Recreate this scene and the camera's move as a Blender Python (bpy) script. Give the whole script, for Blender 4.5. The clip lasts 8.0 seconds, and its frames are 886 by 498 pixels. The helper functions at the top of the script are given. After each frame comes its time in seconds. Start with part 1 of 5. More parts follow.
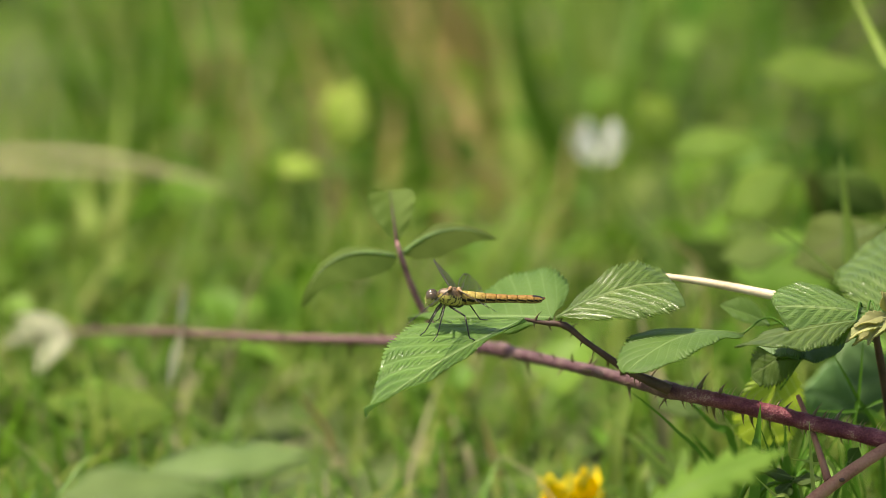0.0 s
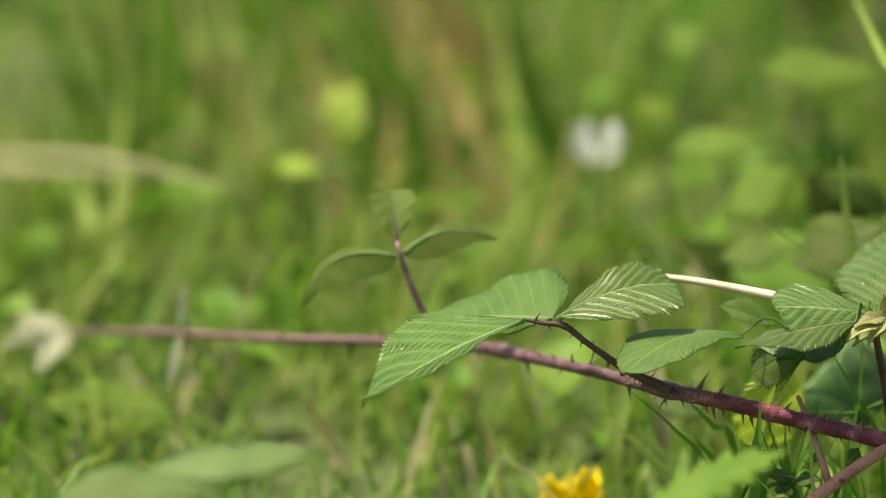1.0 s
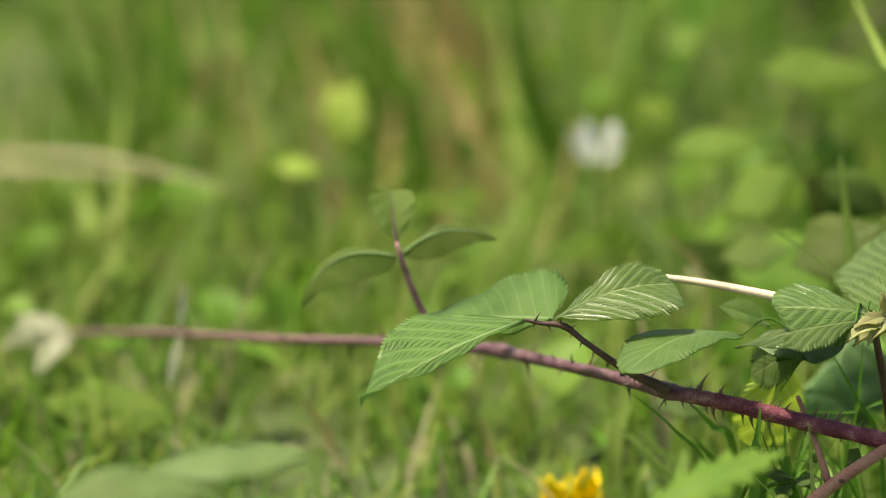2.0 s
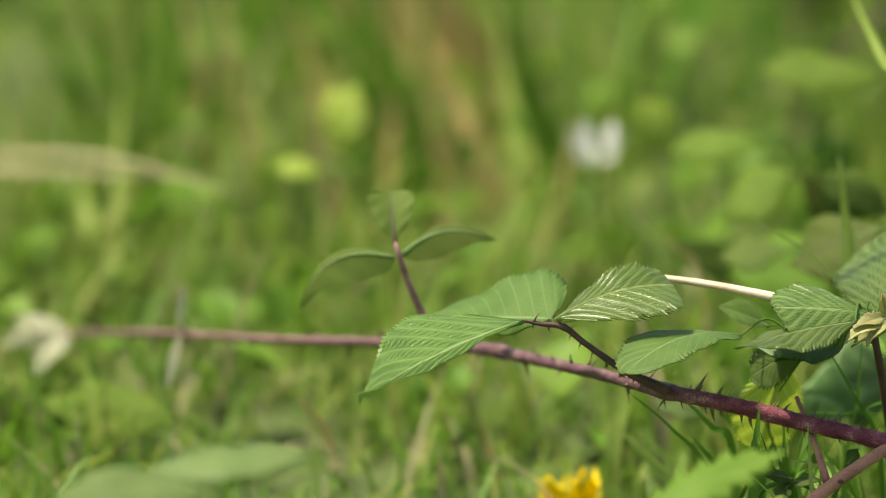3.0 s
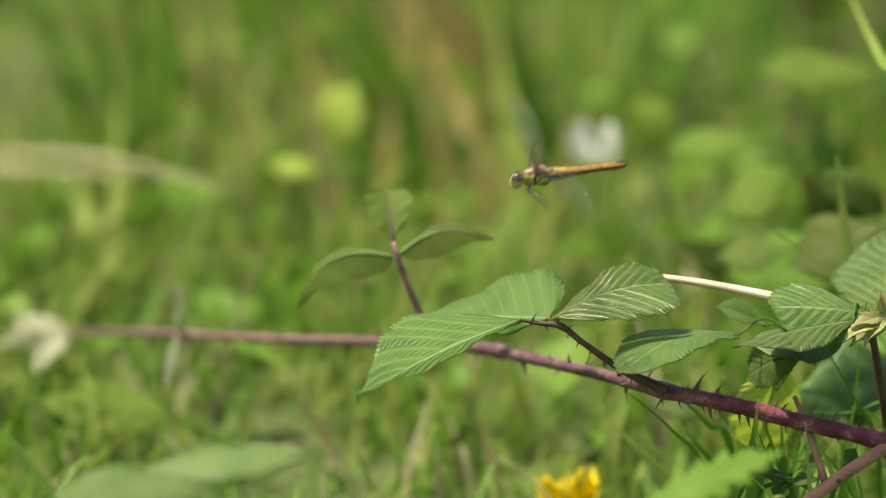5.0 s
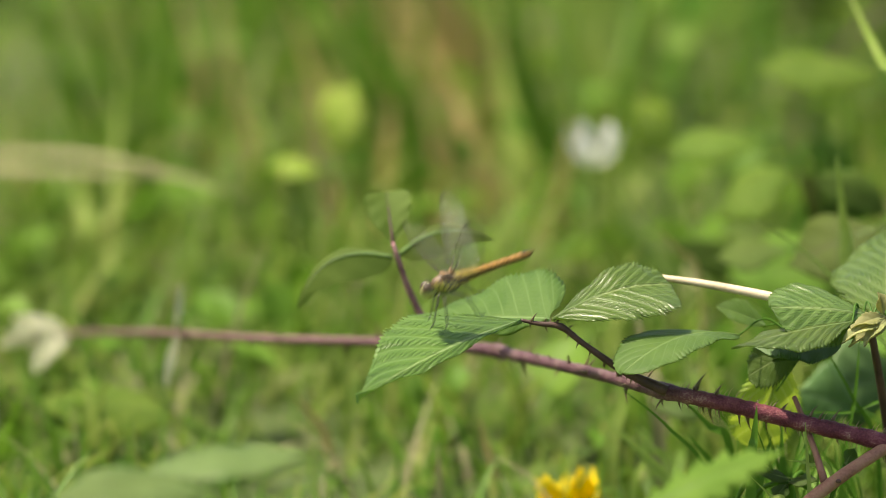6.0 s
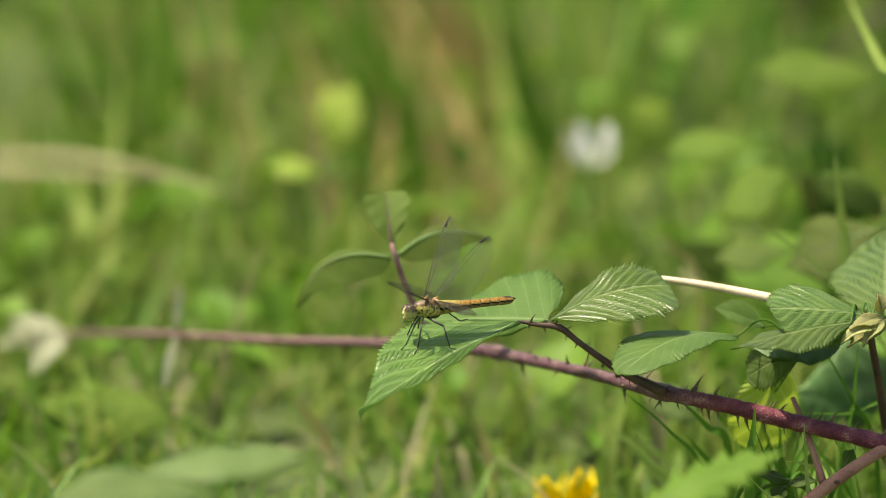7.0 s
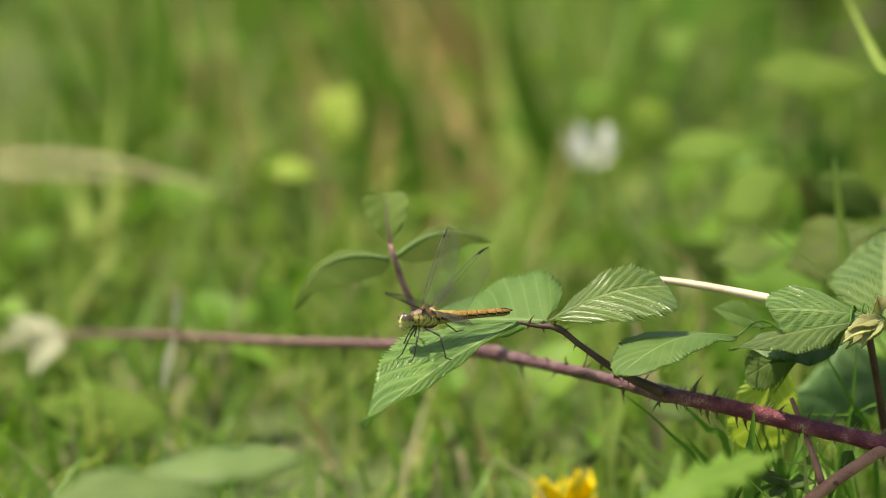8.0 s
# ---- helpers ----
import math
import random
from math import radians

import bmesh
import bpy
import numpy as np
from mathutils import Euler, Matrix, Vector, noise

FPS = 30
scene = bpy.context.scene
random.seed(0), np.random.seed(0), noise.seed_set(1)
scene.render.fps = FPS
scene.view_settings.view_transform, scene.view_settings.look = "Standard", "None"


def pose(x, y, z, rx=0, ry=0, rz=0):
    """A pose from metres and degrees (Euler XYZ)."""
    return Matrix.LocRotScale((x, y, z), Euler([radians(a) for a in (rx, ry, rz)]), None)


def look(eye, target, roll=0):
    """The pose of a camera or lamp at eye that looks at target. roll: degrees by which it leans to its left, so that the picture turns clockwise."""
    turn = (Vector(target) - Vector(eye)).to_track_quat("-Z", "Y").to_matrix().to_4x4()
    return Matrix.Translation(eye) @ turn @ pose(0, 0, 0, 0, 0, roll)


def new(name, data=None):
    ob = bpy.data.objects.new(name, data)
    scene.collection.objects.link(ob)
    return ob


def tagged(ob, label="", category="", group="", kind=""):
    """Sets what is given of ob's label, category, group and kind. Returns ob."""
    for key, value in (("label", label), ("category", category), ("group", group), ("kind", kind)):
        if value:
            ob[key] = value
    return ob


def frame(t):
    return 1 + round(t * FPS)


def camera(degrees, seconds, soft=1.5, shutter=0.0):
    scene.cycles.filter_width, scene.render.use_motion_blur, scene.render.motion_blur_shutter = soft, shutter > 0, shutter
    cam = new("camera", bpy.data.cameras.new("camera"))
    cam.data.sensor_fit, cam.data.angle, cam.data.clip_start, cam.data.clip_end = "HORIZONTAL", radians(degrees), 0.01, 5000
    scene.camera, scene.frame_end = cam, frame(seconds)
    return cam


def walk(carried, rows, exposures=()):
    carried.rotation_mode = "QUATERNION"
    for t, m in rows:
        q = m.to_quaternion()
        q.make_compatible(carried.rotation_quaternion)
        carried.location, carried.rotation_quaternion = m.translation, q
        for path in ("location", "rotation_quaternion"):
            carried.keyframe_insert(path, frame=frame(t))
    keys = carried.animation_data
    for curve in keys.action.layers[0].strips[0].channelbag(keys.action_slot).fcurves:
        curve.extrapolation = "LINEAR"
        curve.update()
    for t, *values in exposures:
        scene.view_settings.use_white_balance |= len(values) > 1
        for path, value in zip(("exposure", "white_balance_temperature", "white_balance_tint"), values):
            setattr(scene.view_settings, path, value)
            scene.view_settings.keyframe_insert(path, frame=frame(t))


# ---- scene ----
# ---- camera ----
cam = camera(6.09, 8.0, soft=0.75, shutter=0.8)
cam.data.dof.use_dof = True
cam.data.dof.focus_distance = 2.5
cam.data.dof.aperture_fstop = 5.8
cam.data.dof.aperture_blades = 7

EYE = (0.0, -2.4257, 0.7248)


def view(right, up):
    """The camera on its tripod, turned a hundredth of a degree or so (degrees to the right, degrees up)."""
    return pose(*EYE, 76.0 + up, 0, -right)


walk(cam, [
    (0.0, view(0.0, 0.0)),
    (1.0, view(0.0, 0.003)),
    (1.5, view(0.0, 0.004)),
    (2.3, view(0.004, 0.007)),
    (3.0, view(0.009, 0.0095)),
    (3.5, view(0.011, 0.010)),
    (4.0, view(0.017, 0.006)),
    (4.5, view(0.023, 0.004)),
    (5.2, view(0.024, 0.006)),
    (6.0, view(0.026, 0.008)),
    (6.5, view(0.033, 0.013)),
    (7.0, view(0.036, 0.015)),
    (7.5, view(0.040, 0.0155)),
    (8.0, view(0.045, 0.021)),
], exposures=[(0.0, 0.9, 7500, 9), (8.0, 0.9, 7500, 9)])

# ---- light ----
SUN_AZIMUTH, SUN_ELEVATION = radians(-92), radians(69)
world = bpy.data.worlds.new("world")
scene.world = world
world.use_nodes = True
sky = world.node_tree.nodes.new("ShaderNodeTexSky")
sky.sky_type = "NISHITA"
sky.sun_disc = False
sky.sun_elevation, sky.sun_rotation = SUN_ELEVATION, SUN_AZIMUTH
sky.air_density, sky.dust_density = 1.0, 3.0
world.node_tree.links.new(sky.outputs[0], world.node_tree.nodes["Background"].inputs[0])
world.node_tree.nodes["Background"].inputs[1].default_value = 0.12

sun = new("sun", bpy.data.lights.new("sun", "SUN"))
sun.data.energy, sun.data.angle, sun.data.color = 4.6, radians(1.0), (1.0, 0.95, 0.86)
toward = Vector((math.sin(SUN_AZIMUTH) * math.cos(SUN_ELEVATION), math.cos(SUN_AZIMUTH) * math.cos(SUN_ELEVATION), math.sin(SUN_ELEVATION)))
sun.matrix_world = look(toward * 20, (0, 0, 0))


# ---- materials ----
def nodes_of(name):
    m = bpy.data.materials.new(name)
    m.use_nodes = True
    tree = m.node_tree
    return m, tree, tree.nodes["Principled BSDF"], tree.nodes["Material Output"]


def add(tree, kind, **values):
    n = tree.nodes.new(kind)
    for key, value in values.items():
        n.inputs[key.replace("_", " ")].default_value = value
    return n


def maths(tree, operation, a, b=None, c=None):
    n = tree.nodes.new("ShaderNodeMath")
    n.operation = operation
    for slot, value in enumerate((a, b, c)):
        if value is None:
            continue
        if isinstance(value, (int, float)):
            n.inputs[slot].default_value = value
        else:
            tree.links.new(value, n.inputs[slot])
    return n.outputs[0]


def mixed(tree, factor, a, b, blend="MIX"):
    n = tree.nodes.new("ShaderNodeMix")
    n.data_type, n.blend_type = "RGBA", blend
    for slot, value in ((0, factor), (6, a), (7, b)):
        if isinstance(value, (int, float)):
            n.inputs[slot].default_value = value
        elif isinstance(value, tuple):
            n.inputs[slot].default_value = (*value, 1)
        else:
            tree.links.new(value, n.inputs[slot])
    return n.outputs[2]


def ramp(tree, value, stops):
    n = tree.nodes.new("ShaderNodeValToRGB")
    tree.links.new(value, n.inputs[0])
    while len(n.color_ramp.elements) < len(stops):
        n.color_ramp.elements.new(0.5)
    for e, (at, colour) in zip(n.color_ramp.elements, stops):
        e.position, e.color = at, (*colour, 1)
    return n.outputs[0]


def smooth(tree, value, low, high):
    n = tree.nodes.new("ShaderNodeMapRange")
    n.interpolation_type = "SMOOTHSTEP"
    tree.links.new(value, n.inputs[0])
    n.inputs[1].default_value, n.inputs[2].default_value = low, high
    return n.outputs[0]


def object_place(tree):
    return tree.nodes.new("ShaderNodeTexCoord").outputs["Object"]


def grain(tree, scale, detail=3.0, where=None):
    n = add(tree, "ShaderNodeTexNoise", Scale=scale, Detail=detail)
    tree.links.new(where or object_place(tree), n.inputs["Vector"])
    return n.outputs[0]


def bump(tree, bsdf, height, strength, distance=0.0005):
    n = tree.nodes.new("ShaderNodeBump")
    n.inputs["Strength"].default_value, n.inputs["Distance"].default_value = strength, distance
    tree.links.new(height, n.inputs["Height"])
    tree.links.new(n.outputs[0], bsdf.inputs["Normal"])
    return n


def see_through(tree, bsdf, out, colour, share, normal=None):
    """Lets a share of the light pass through a leaf."""
    t = tree.nodes.new("ShaderNodeBsdfTranslucent")
    if isinstance(colour, tuple):
        t.inputs[0].default_value = (*colour, 1)
    else:
        tree.links.new(colour, t.inputs[0])
    mix = tree.nodes.new("ShaderNodeMixShader")
    mix.inputs[0].default_value = share
    tree.links.new(bsdf.outputs[0], mix.inputs[1])
    tree.links.new(t.outputs[0], mix.inputs[2])
    tree.links.new(mix.outputs[0], out.inputs[0])


def leaf_material(name, dark, light, vein, rough=0.42, share=0.35, veins=9, through_colour=None, relief=0.5, spec=0.4, show=0.15, rim_light=0.0, knit=0.0):
    m, tree, bsdf, out = nodes_of(name)
    uv = tree.nodes.new("ShaderNodeSeparateXYZ")
    tree.links.new(tree.nodes.new("ShaderNodeTexCoord").outputs["UV"], uv.inputs[0])
    u, v = uv.outputs[0], uv.outputs[1]
    side = maths(tree, "ABSOLUTE", maths(tree, "SUBTRACT", v, 0.5))
    cycle = maths(tree, "ABSOLUTE", maths(tree, "SUBTRACT", maths(tree, "FRACT", maths(tree, "ADD", maths(tree, "MULTIPLY", maths(tree, "SUBTRACT", u, maths(tree, "MULTIPLY", side, 0.55)), float(veins)), 0.5)), 0.5))
    line = maths(tree, "SUBTRACT", 1.0, smooth(tree, cycle, 0.02, 0.09))
    rib = maths(tree, "SUBTRACT", 1.0, smooth(tree, side, 0.012, 0.03))
    both = maths(tree, "MAXIMUM", maths(tree, "MULTIPLY", line, show), rib)
    coarse, fine = grain(tree, 90.0), grain(tree, 900.0, 4.0)
    body = mixed(tree, smooth(tree, coarse, 0.3, 0.7), dark, light)
    body = mixed(tree, maths(tree, "MULTIPLY", smooth(tree, fine, 0.45, 0.75), 0.25), body, tuple(0.6 * c for c in dark))
    if rim_light:
        body = mixed(tree, maths(tree, "MULTIPLY", smooth(tree, side, 0.4, 0.48), rim_light), body, (0.42, 0.46, 0.26))
    tone = tree.nodes.new("ShaderNodeHueSaturation")
    rand = tree.nodes.new("ShaderNodeObjectInfo").outputs["Random"]
    tree.links.new(maths(tree, "ADD", maths(tree, "MULTIPLY", rand, 0.5), 0.75), tone.inputs["Value"])
    tree.links.new(maths(tree, "ADD", maths(tree, "MULTIPLY", rand, 0.03), 0.485), tone.inputs["Hue"])
    tree.links.new(mixed(tree, both, body, vein), tone.inputs["Color"])
    tree.links.new(tone.outputs[0], bsdf.inputs["Base Color"])
    bsdf.inputs["Specular IOR Level"].default_value = spec
    tree.links.new(maths(tree, "ADD", maths(tree, "MULTIPLY", fine, 0.12), rough - 0.06), bsdf.inputs["Roughness"])
    spot = tree.nodes.new("ShaderNodeCombineXYZ")
    tree.links.new(maths(tree, "MULTIPLY", u, 4.0 * veins), spot.inputs[0])
    tree.links.new(maths(tree, "MULTIPLY", v, 46.0), spot.inputs[1])
    beads = grain(tree, 1.0, 2.0, spot.outputs[0])
    crest = smooth(tree, cycle, 0.06, 0.42)
    nth = maths(tree, "FLOOR", maths(tree, "MULTIPLY", maths(tree, "SUBTRACT", u, maths(tree, "MULTIPLY", side, 0.55)), float(veins)))
    across = maths(tree, "ADD", maths(tree, "ADD", maths(tree, "MULTIPLY", side, 150.0), maths(tree, "MULTIPLY", nth, 2.4)), maths(tree, "MULTIPLY", beads, 9.0))
    blister = maths(tree, "MULTIPLY", crest, maths(tree, "ADD", maths(tree, "MULTIPLY", maths(tree, "COSINE", across), 0.5), 0.5))
    height = maths(tree, "MULTIPLY", blister, knit)
    height = maths(tree, "ADD", height, maths(tree, "MULTIPLY", beads, 0.035))
    height = maths(tree, "SUBTRACT", height, maths(tree, "MULTIPLY", line, 0.03))
    height = maths(tree, "SUBTRACT", height, maths(tree, "MULTIPLY", rib, 0.12))
    bump(tree, bsdf, height, relief, 0.0016)
    see_through(tree, bsdf, out, through_colour or light, share)
    return m


LEAF = leaf_material("bramble_leaf_top", (0.1, 0.178, 0.042), (0.138, 0.225, 0.056), (0.25, 0.34, 0.12), rough=0.22, share=0.42, through_colour=(0.3, 0.46, 0.06), spec=0.5, relief=1.0, knit=0.2, veins=9, show=0.35)
LEAF_CALM = leaf_material("bramble_leaf_smooth", (0.068, 0.126, 0.027), (0.095, 0.16, 0.038), (0.16, 0.235, 0.075), rough=0.45, share=0.4, through_colour=(0.26, 0.42, 0.045), spec=0.25, relief=1.0, show=0.55, knit=0.04, veins=10)
LEAF_UNDER = leaf_material("bramble_leaf_under", (0.18, 0.26, 0.11), (0.23, 0.32, 0.15), (0.27, 0.34, 0.17), rough=0.7, share=0.5, through_colour=(0.38, 0.58, 0.07), spec=0.15)
LEAF_BLUE = leaf_material("bramble_leaf_bluish", (0.075, 0.15, 0.045), (0.11, 0.2, 0.065), (0.15, 0.24, 0.1), rough=0.5, share=0.3, spec=0.3)
LEAF_YOUNG = leaf_material("young_leaf_top", (0.2, 0.31, 0.03), (0.29, 0.4, 0.05), (0.5, 0.56, 0.24), veins=6, rough=0.55, share=0.45, through_colour=(0.4, 0.52, 0.05), spec=0.2, show=0.7)
LEAF_LIME = leaf_material("lime_leaf_top", (0.23, 0.3, 0.05), (0.31, 0.37, 0.075), (0.36, 0.42, 0.1), rough=0.55, share=0.5, through_colour=(0.65, 0.75, 0.06), spec=0.2, relief=0.2)
# olive leaf green with shade worked into its colour and dimmed translucency
LEAF_SHADE_TINT = leaf_material("shade_tinted_leaf", (0.068, 0.112, 0.019), (0.098, 0.148, 0.028), (0.08, 0.09, 0.035), rough=0.65, share=0.4, through_colour=(0.17, 0.23, 0.035), spec=0.15, relief=0.15, rim_light=0.0)
LEAF_PALE = leaf_material("bramble_leaf_pale", (0.1, 0.175, 0.06), (0.14, 0.23, 0.085), (0.2, 0.3, 0.14), rough=0.55, share=0.4, through_colour=(0.3, 0.46, 0.1), spec=0.25, relief=0.3, show=0.3)
LEAF_SOFT = leaf_material("soft_leaf_top", (0.09, 0.14, 0.042), (0.125, 0.185, 0.058), (0.16, 0.22, 0.07), rough=0.5, share=0.35, through_colour=(0.3, 0.44, 0.08), spec=0.2, relief=0.12)
LEAF_FAR = leaf_material("meadow_leaf", (0.1, 0.19, 0.03), (0.145, 0.245, 0.045), (0.15, 0.25, 0.06), rough=0.7, share=0.45, through_colour=(0.45, 0.62, 0.06), spec=0.12, relief=0.15)
LEAF_DEAD = leaf_material("withered_leaf", (0.32, 0.33, 0.24), (0.43, 0.45, 0.34), (0.36, 0.34, 0.25), rough=0.75, share=0.6, through_colour=(0.78, 0.78, 0.6), spec=0.2, relief=0.2)
LEAF_BUD = leaf_material("bud_leaf", (0.28, 0.3, 0.12), (0.38, 0.38, 0.19), (0.3, 0.24, 0.12), rough=0.7, share=0.45, through_colour=(0.6, 0.58, 0.2), spec=0.2, relief=0.3)


def stuff_material(name, colours, rough, scale, relief=0.4, share=0.0, island=False, spec=0.4):
    """A material of a few colours laid over one another at two scales."""
    m, tree, bsdf, out = nodes_of(name)
    coarse, fine = grain(tree, scale), grain(tree, scale * 9, 4.0)
    value = maths(tree, "ADD", maths(tree, "MULTIPLY", coarse, 0.65), maths(tree, "MULTIPLY", fine, 0.35))
    if island:
        rand = tree.nodes.new("ShaderNodeNewGeometry").outputs["Random Per Island"]
        value = maths(tree, "ADD", maths(tree, "MULTIPLY", value, 0.5), maths(tree, "MULTIPLY", rand, 0.5))
    low, high = (0.1, 0.9) if island else (0.3, 0.7)
    stops = [(low + (high - low) * i / max(1, len(colours) - 1), c) for i, c in enumerate(colours)]
    colour = ramp(tree, value, stops)
    tree.links.new(colour, bsdf.inputs["Base Color"])
    bsdf.inputs["Roughness"].default_value = rough
    bsdf.inputs["Specular IOR Level"].default_value = spec
    bump(tree, bsdf, fine, relief, 0.0003)
    if share:
        see_through(tree, bsdf, out, colour, share)
    return m


def cane_material():
    m, tree, bsdf, out = nodes_of("cane_bark")
    coarse, fine = grain(tree, 240.0), grain(tree, 2000.0, 4.0)
    value = maths(tree, "ADD", maths(tree, "MULTIPLY", coarse, 0.6), maths(tree, "MULTIPLY", fine, 0.4))
    crimson = ramp(tree, value, [(0.3, (0.065, 0.011, 0.024)), (0.46, (0.13, 0.028, 0.043)), (0.57, (0.21, 0.06, 0.075)), (0.66, (0.38, 0.24, 0.19))])
    mottled = ramp(tree, value, [(0.3, (0.04, 0.022, 0.026)), (0.45, (0.095, 0.04, 0.055)), (0.57, (0.135, 0.08, 0.08)), (0.7, (0.25, 0.16, 0.165))])
    place = tree.nodes.new("ShaderNodeSeparateXYZ")
    tree.links.new(object_place(tree), place.inputs[0])
    along = smooth(tree, maths(tree, "ADD", place.outputs[0], maths(tree, "MULTIPLY", coarse, 0.02)), 0.07, 0.098)
    tip = smooth(tree, maths(tree, "MULTIPLY", place.outputs[0], -1.0), -0.01, 0.05)
    mottled = mixed(tree, maths(tree, "MULTIPLY", tip, 0.7), mottled, (0.17, 0.095, 0.085))
    tree.links.new(mixed(tree, along, mottled, crimson), bsdf.inputs["Base Color"])
    bsdf.inputs["Roughness"].default_value, bsdf.inputs["Specular IOR Level"].default_value = 0.5, 0.3
    bump(tree, bsdf, value, 1.0, 0.0011)
    return m


CANE = cane_material()
CANE_BROWN = stuff_material("cane_brown", [(0.028, 0.016, 0.012), (0.065, 0.033, 0.025), (0.11, 0.06, 0.04)], 0.5, 200.0)
BRISTLE = stuff_material("bristle", [(0.3, 0.22, 0.12), (0.45, 0.38, 0.22)], 0.45, 300.0, share=0.3)
SHOOT = stuff_material("young_shoot", [(0.12, 0.055, 0.065), (0.32, 0.16, 0.17), (0.45, 0.29, 0.27)], 0.6, 150.0, spec=0.2)
CANE_PINK = stuff_material("cane_pink", [(0.13, 0.065, 0.045), (0.26, 0.125, 0.09), (0.34, 0.18, 0.125), (0.28, 0.2, 0.1)], 0.6, 150.0, spec=0.2)
THORN = stuff_material("thorn", [(0.06, 0.03, 0.02), (0.12, 0.09, 0.04), (0.2, 0.19, 0.08)], 0.45, 300.0)
TAN = stuff_material("tan_dead_grass", [(0.34, 0.26, 0.1), (0.48, 0.38, 0.15), (0.55, 0.47, 0.22)], 0.6, 30.0, share=0.5, relief=0.1, spec=0.2)
STRAW_PALE = stuff_material("pale_straw", [(0.19, 0.175, 0.09), (0.25, 0.235, 0.125), (0.32, 0.3, 0.17)], 0.6, 30.0, share=0.35, relief=0.1, spec=0.2)
STRAW = stuff_material("straw", [(0.38, 0.3, 0.18), (0.52, 0.43, 0.28), (0.6, 0.52, 0.37)], 0.5, 120.0)
GRASS = stuff_material("grass_blade", [(0.045, 0.115, 0.009), (0.08, 0.18, 0.015), (0.12, 0.225, 0.025), (0.21, 0.27, 0.055), (0.4, 0.31, 0.16)], 0.55, 6.0, share=0.45, spec=0.2, island=True, relief=0.1)
GRASS_NEAR = stuff_material("grass_blade_dark", [(0.0522, 0.14, 0.012), (0.0914, 0.22, 0.022), (0.139, 0.28, 0.035)], 0.45, 40.0, share=0.4, spec=0.3, island=True, relief=0.1)
GRASS_PALE = stuff_material("grass_blade_pale", [(0.24, 0.36, 0.06), (0.32, 0.44, 0.1), (0.4, 0.48, 0.16)], 0.5, 40.0, share=0.6, relief=0.1, spec=0.2)
EARTH = stuff_material("ground_moss", [(0.035, 0.055, 0.013), (0.06, 0.09, 0.02), (0.1, 0.105, 0.045)], 0.9, 3.0)
PETAL = stuff_material("yellow_petal", [(0.88, 0.66, 0.005), (0.92, 0.74, 0.01)], 0.3, 90.0, share=0.45, relief=0.05)
PETAL_WHITE = stuff_material("white_petal", [(0.75, 0.77, 0.72), (0.85, 0.86, 0.8)], 0.5, 90.0, share=0.45, relief=0.05)


# ---- mesh helpers ----
def mesh_object(name, bm, material, parent=None, label="", smooth_faces=True):
    me = bpy.data.meshes.new(name)
    bm.to_mesh(me)
    bm.free()
    for f in me.polygons:
        f.use_smooth = smooth_faces
    for one in (material if isinstance(material, (list, tuple)) else [material]):
        me.materials.append(one)
    ob = new(name, me)
    if parent:
        ob.parent = parent
    if label:
        ob["label"] = label
    return ob


def part(name, bm, material, parent, label=""):
    return mesh_object(name, bm, material, parent, label)


def thing(name, label, category, group="", at=(0, 0, 0)):
    ob = new(name)
    ob.empty_display_size = 0.01
    ob.location = at
    return tagged(ob, label, category, group)


def curve_points(points, per=8):
    """Catmull-Rom points through the given ones."""
    ps = [Vector(p) for p in points]
    ps = [2 * ps[0] - ps[1], *ps, 2 * ps[-1] - ps[-2]]
    made = []
    for i in range(1, len(ps) - 2):
        for k in range(per):
            t = k / per
            a, b, c, d = ps[i - 1:i + 3]
            made.append(0.5 * (2 * b + (c - a) * t + (2 * a - 5 * b + 4 * c - d) * t * t + (3 * b - a - 3 * c + d) * t ** 3))
    made.append(ps[-2].copy())
    return made


def tube(points, radii, sides=10, per=8, wobble=0.0, seed=1, bm=None, knots=()):
    """A round, tapering stem along points; radii at the given points."""
    bm = bm or bmesh.new()
    line = curve_points(points, per) if per > 1 else [Vector(p) for p in points]
    rnd = random.Random(seed)
    n = len(line)
    wide = np.interp(np.linspace(0, 1, n), np.linspace(0, 1, len(radii)), radii)
    rings = []
    side = Vector((0.13, 0.31, 0.94))
    for i, p in enumerate(line):
        along = (line[min(n - 1, i + 1)] - line[max(0, i - 1)]).normalized()
        side = (side - along * side.dot(along)).normalized()
        other = along.cross(side)
        r = float(wide[i]) * (1 + wobble * rnd.uniform(-1, 1))
        for k in knots:
            r *= 1 + 0.25 * math.exp(-((i / (n - 1) - k) * 60) ** 2)
        rings.append([bm.verts.new(p + r * (math.cos(a) * side + math.sin(a) * other)) for a in (2 * math.pi * j / sides for j in range(sides))])
    for a, b in zip(rings, rings[1:]):
        for j in range(sides):
            bm.faces.new((a[j], a[(j + 1) % sides], b[(j + 1) % sides], b[j]))
    bm.faces.new(rings[0][::-1])
    bm.faces.new(rings[-1])
    return bm


def profile(u, blunt, pointed):
    peak = blunt / (blunt + pointed)
    return (u ** blunt) * ((1 - u) ** pointed) / (peak ** blunt * (1 - peak) ** pointed)


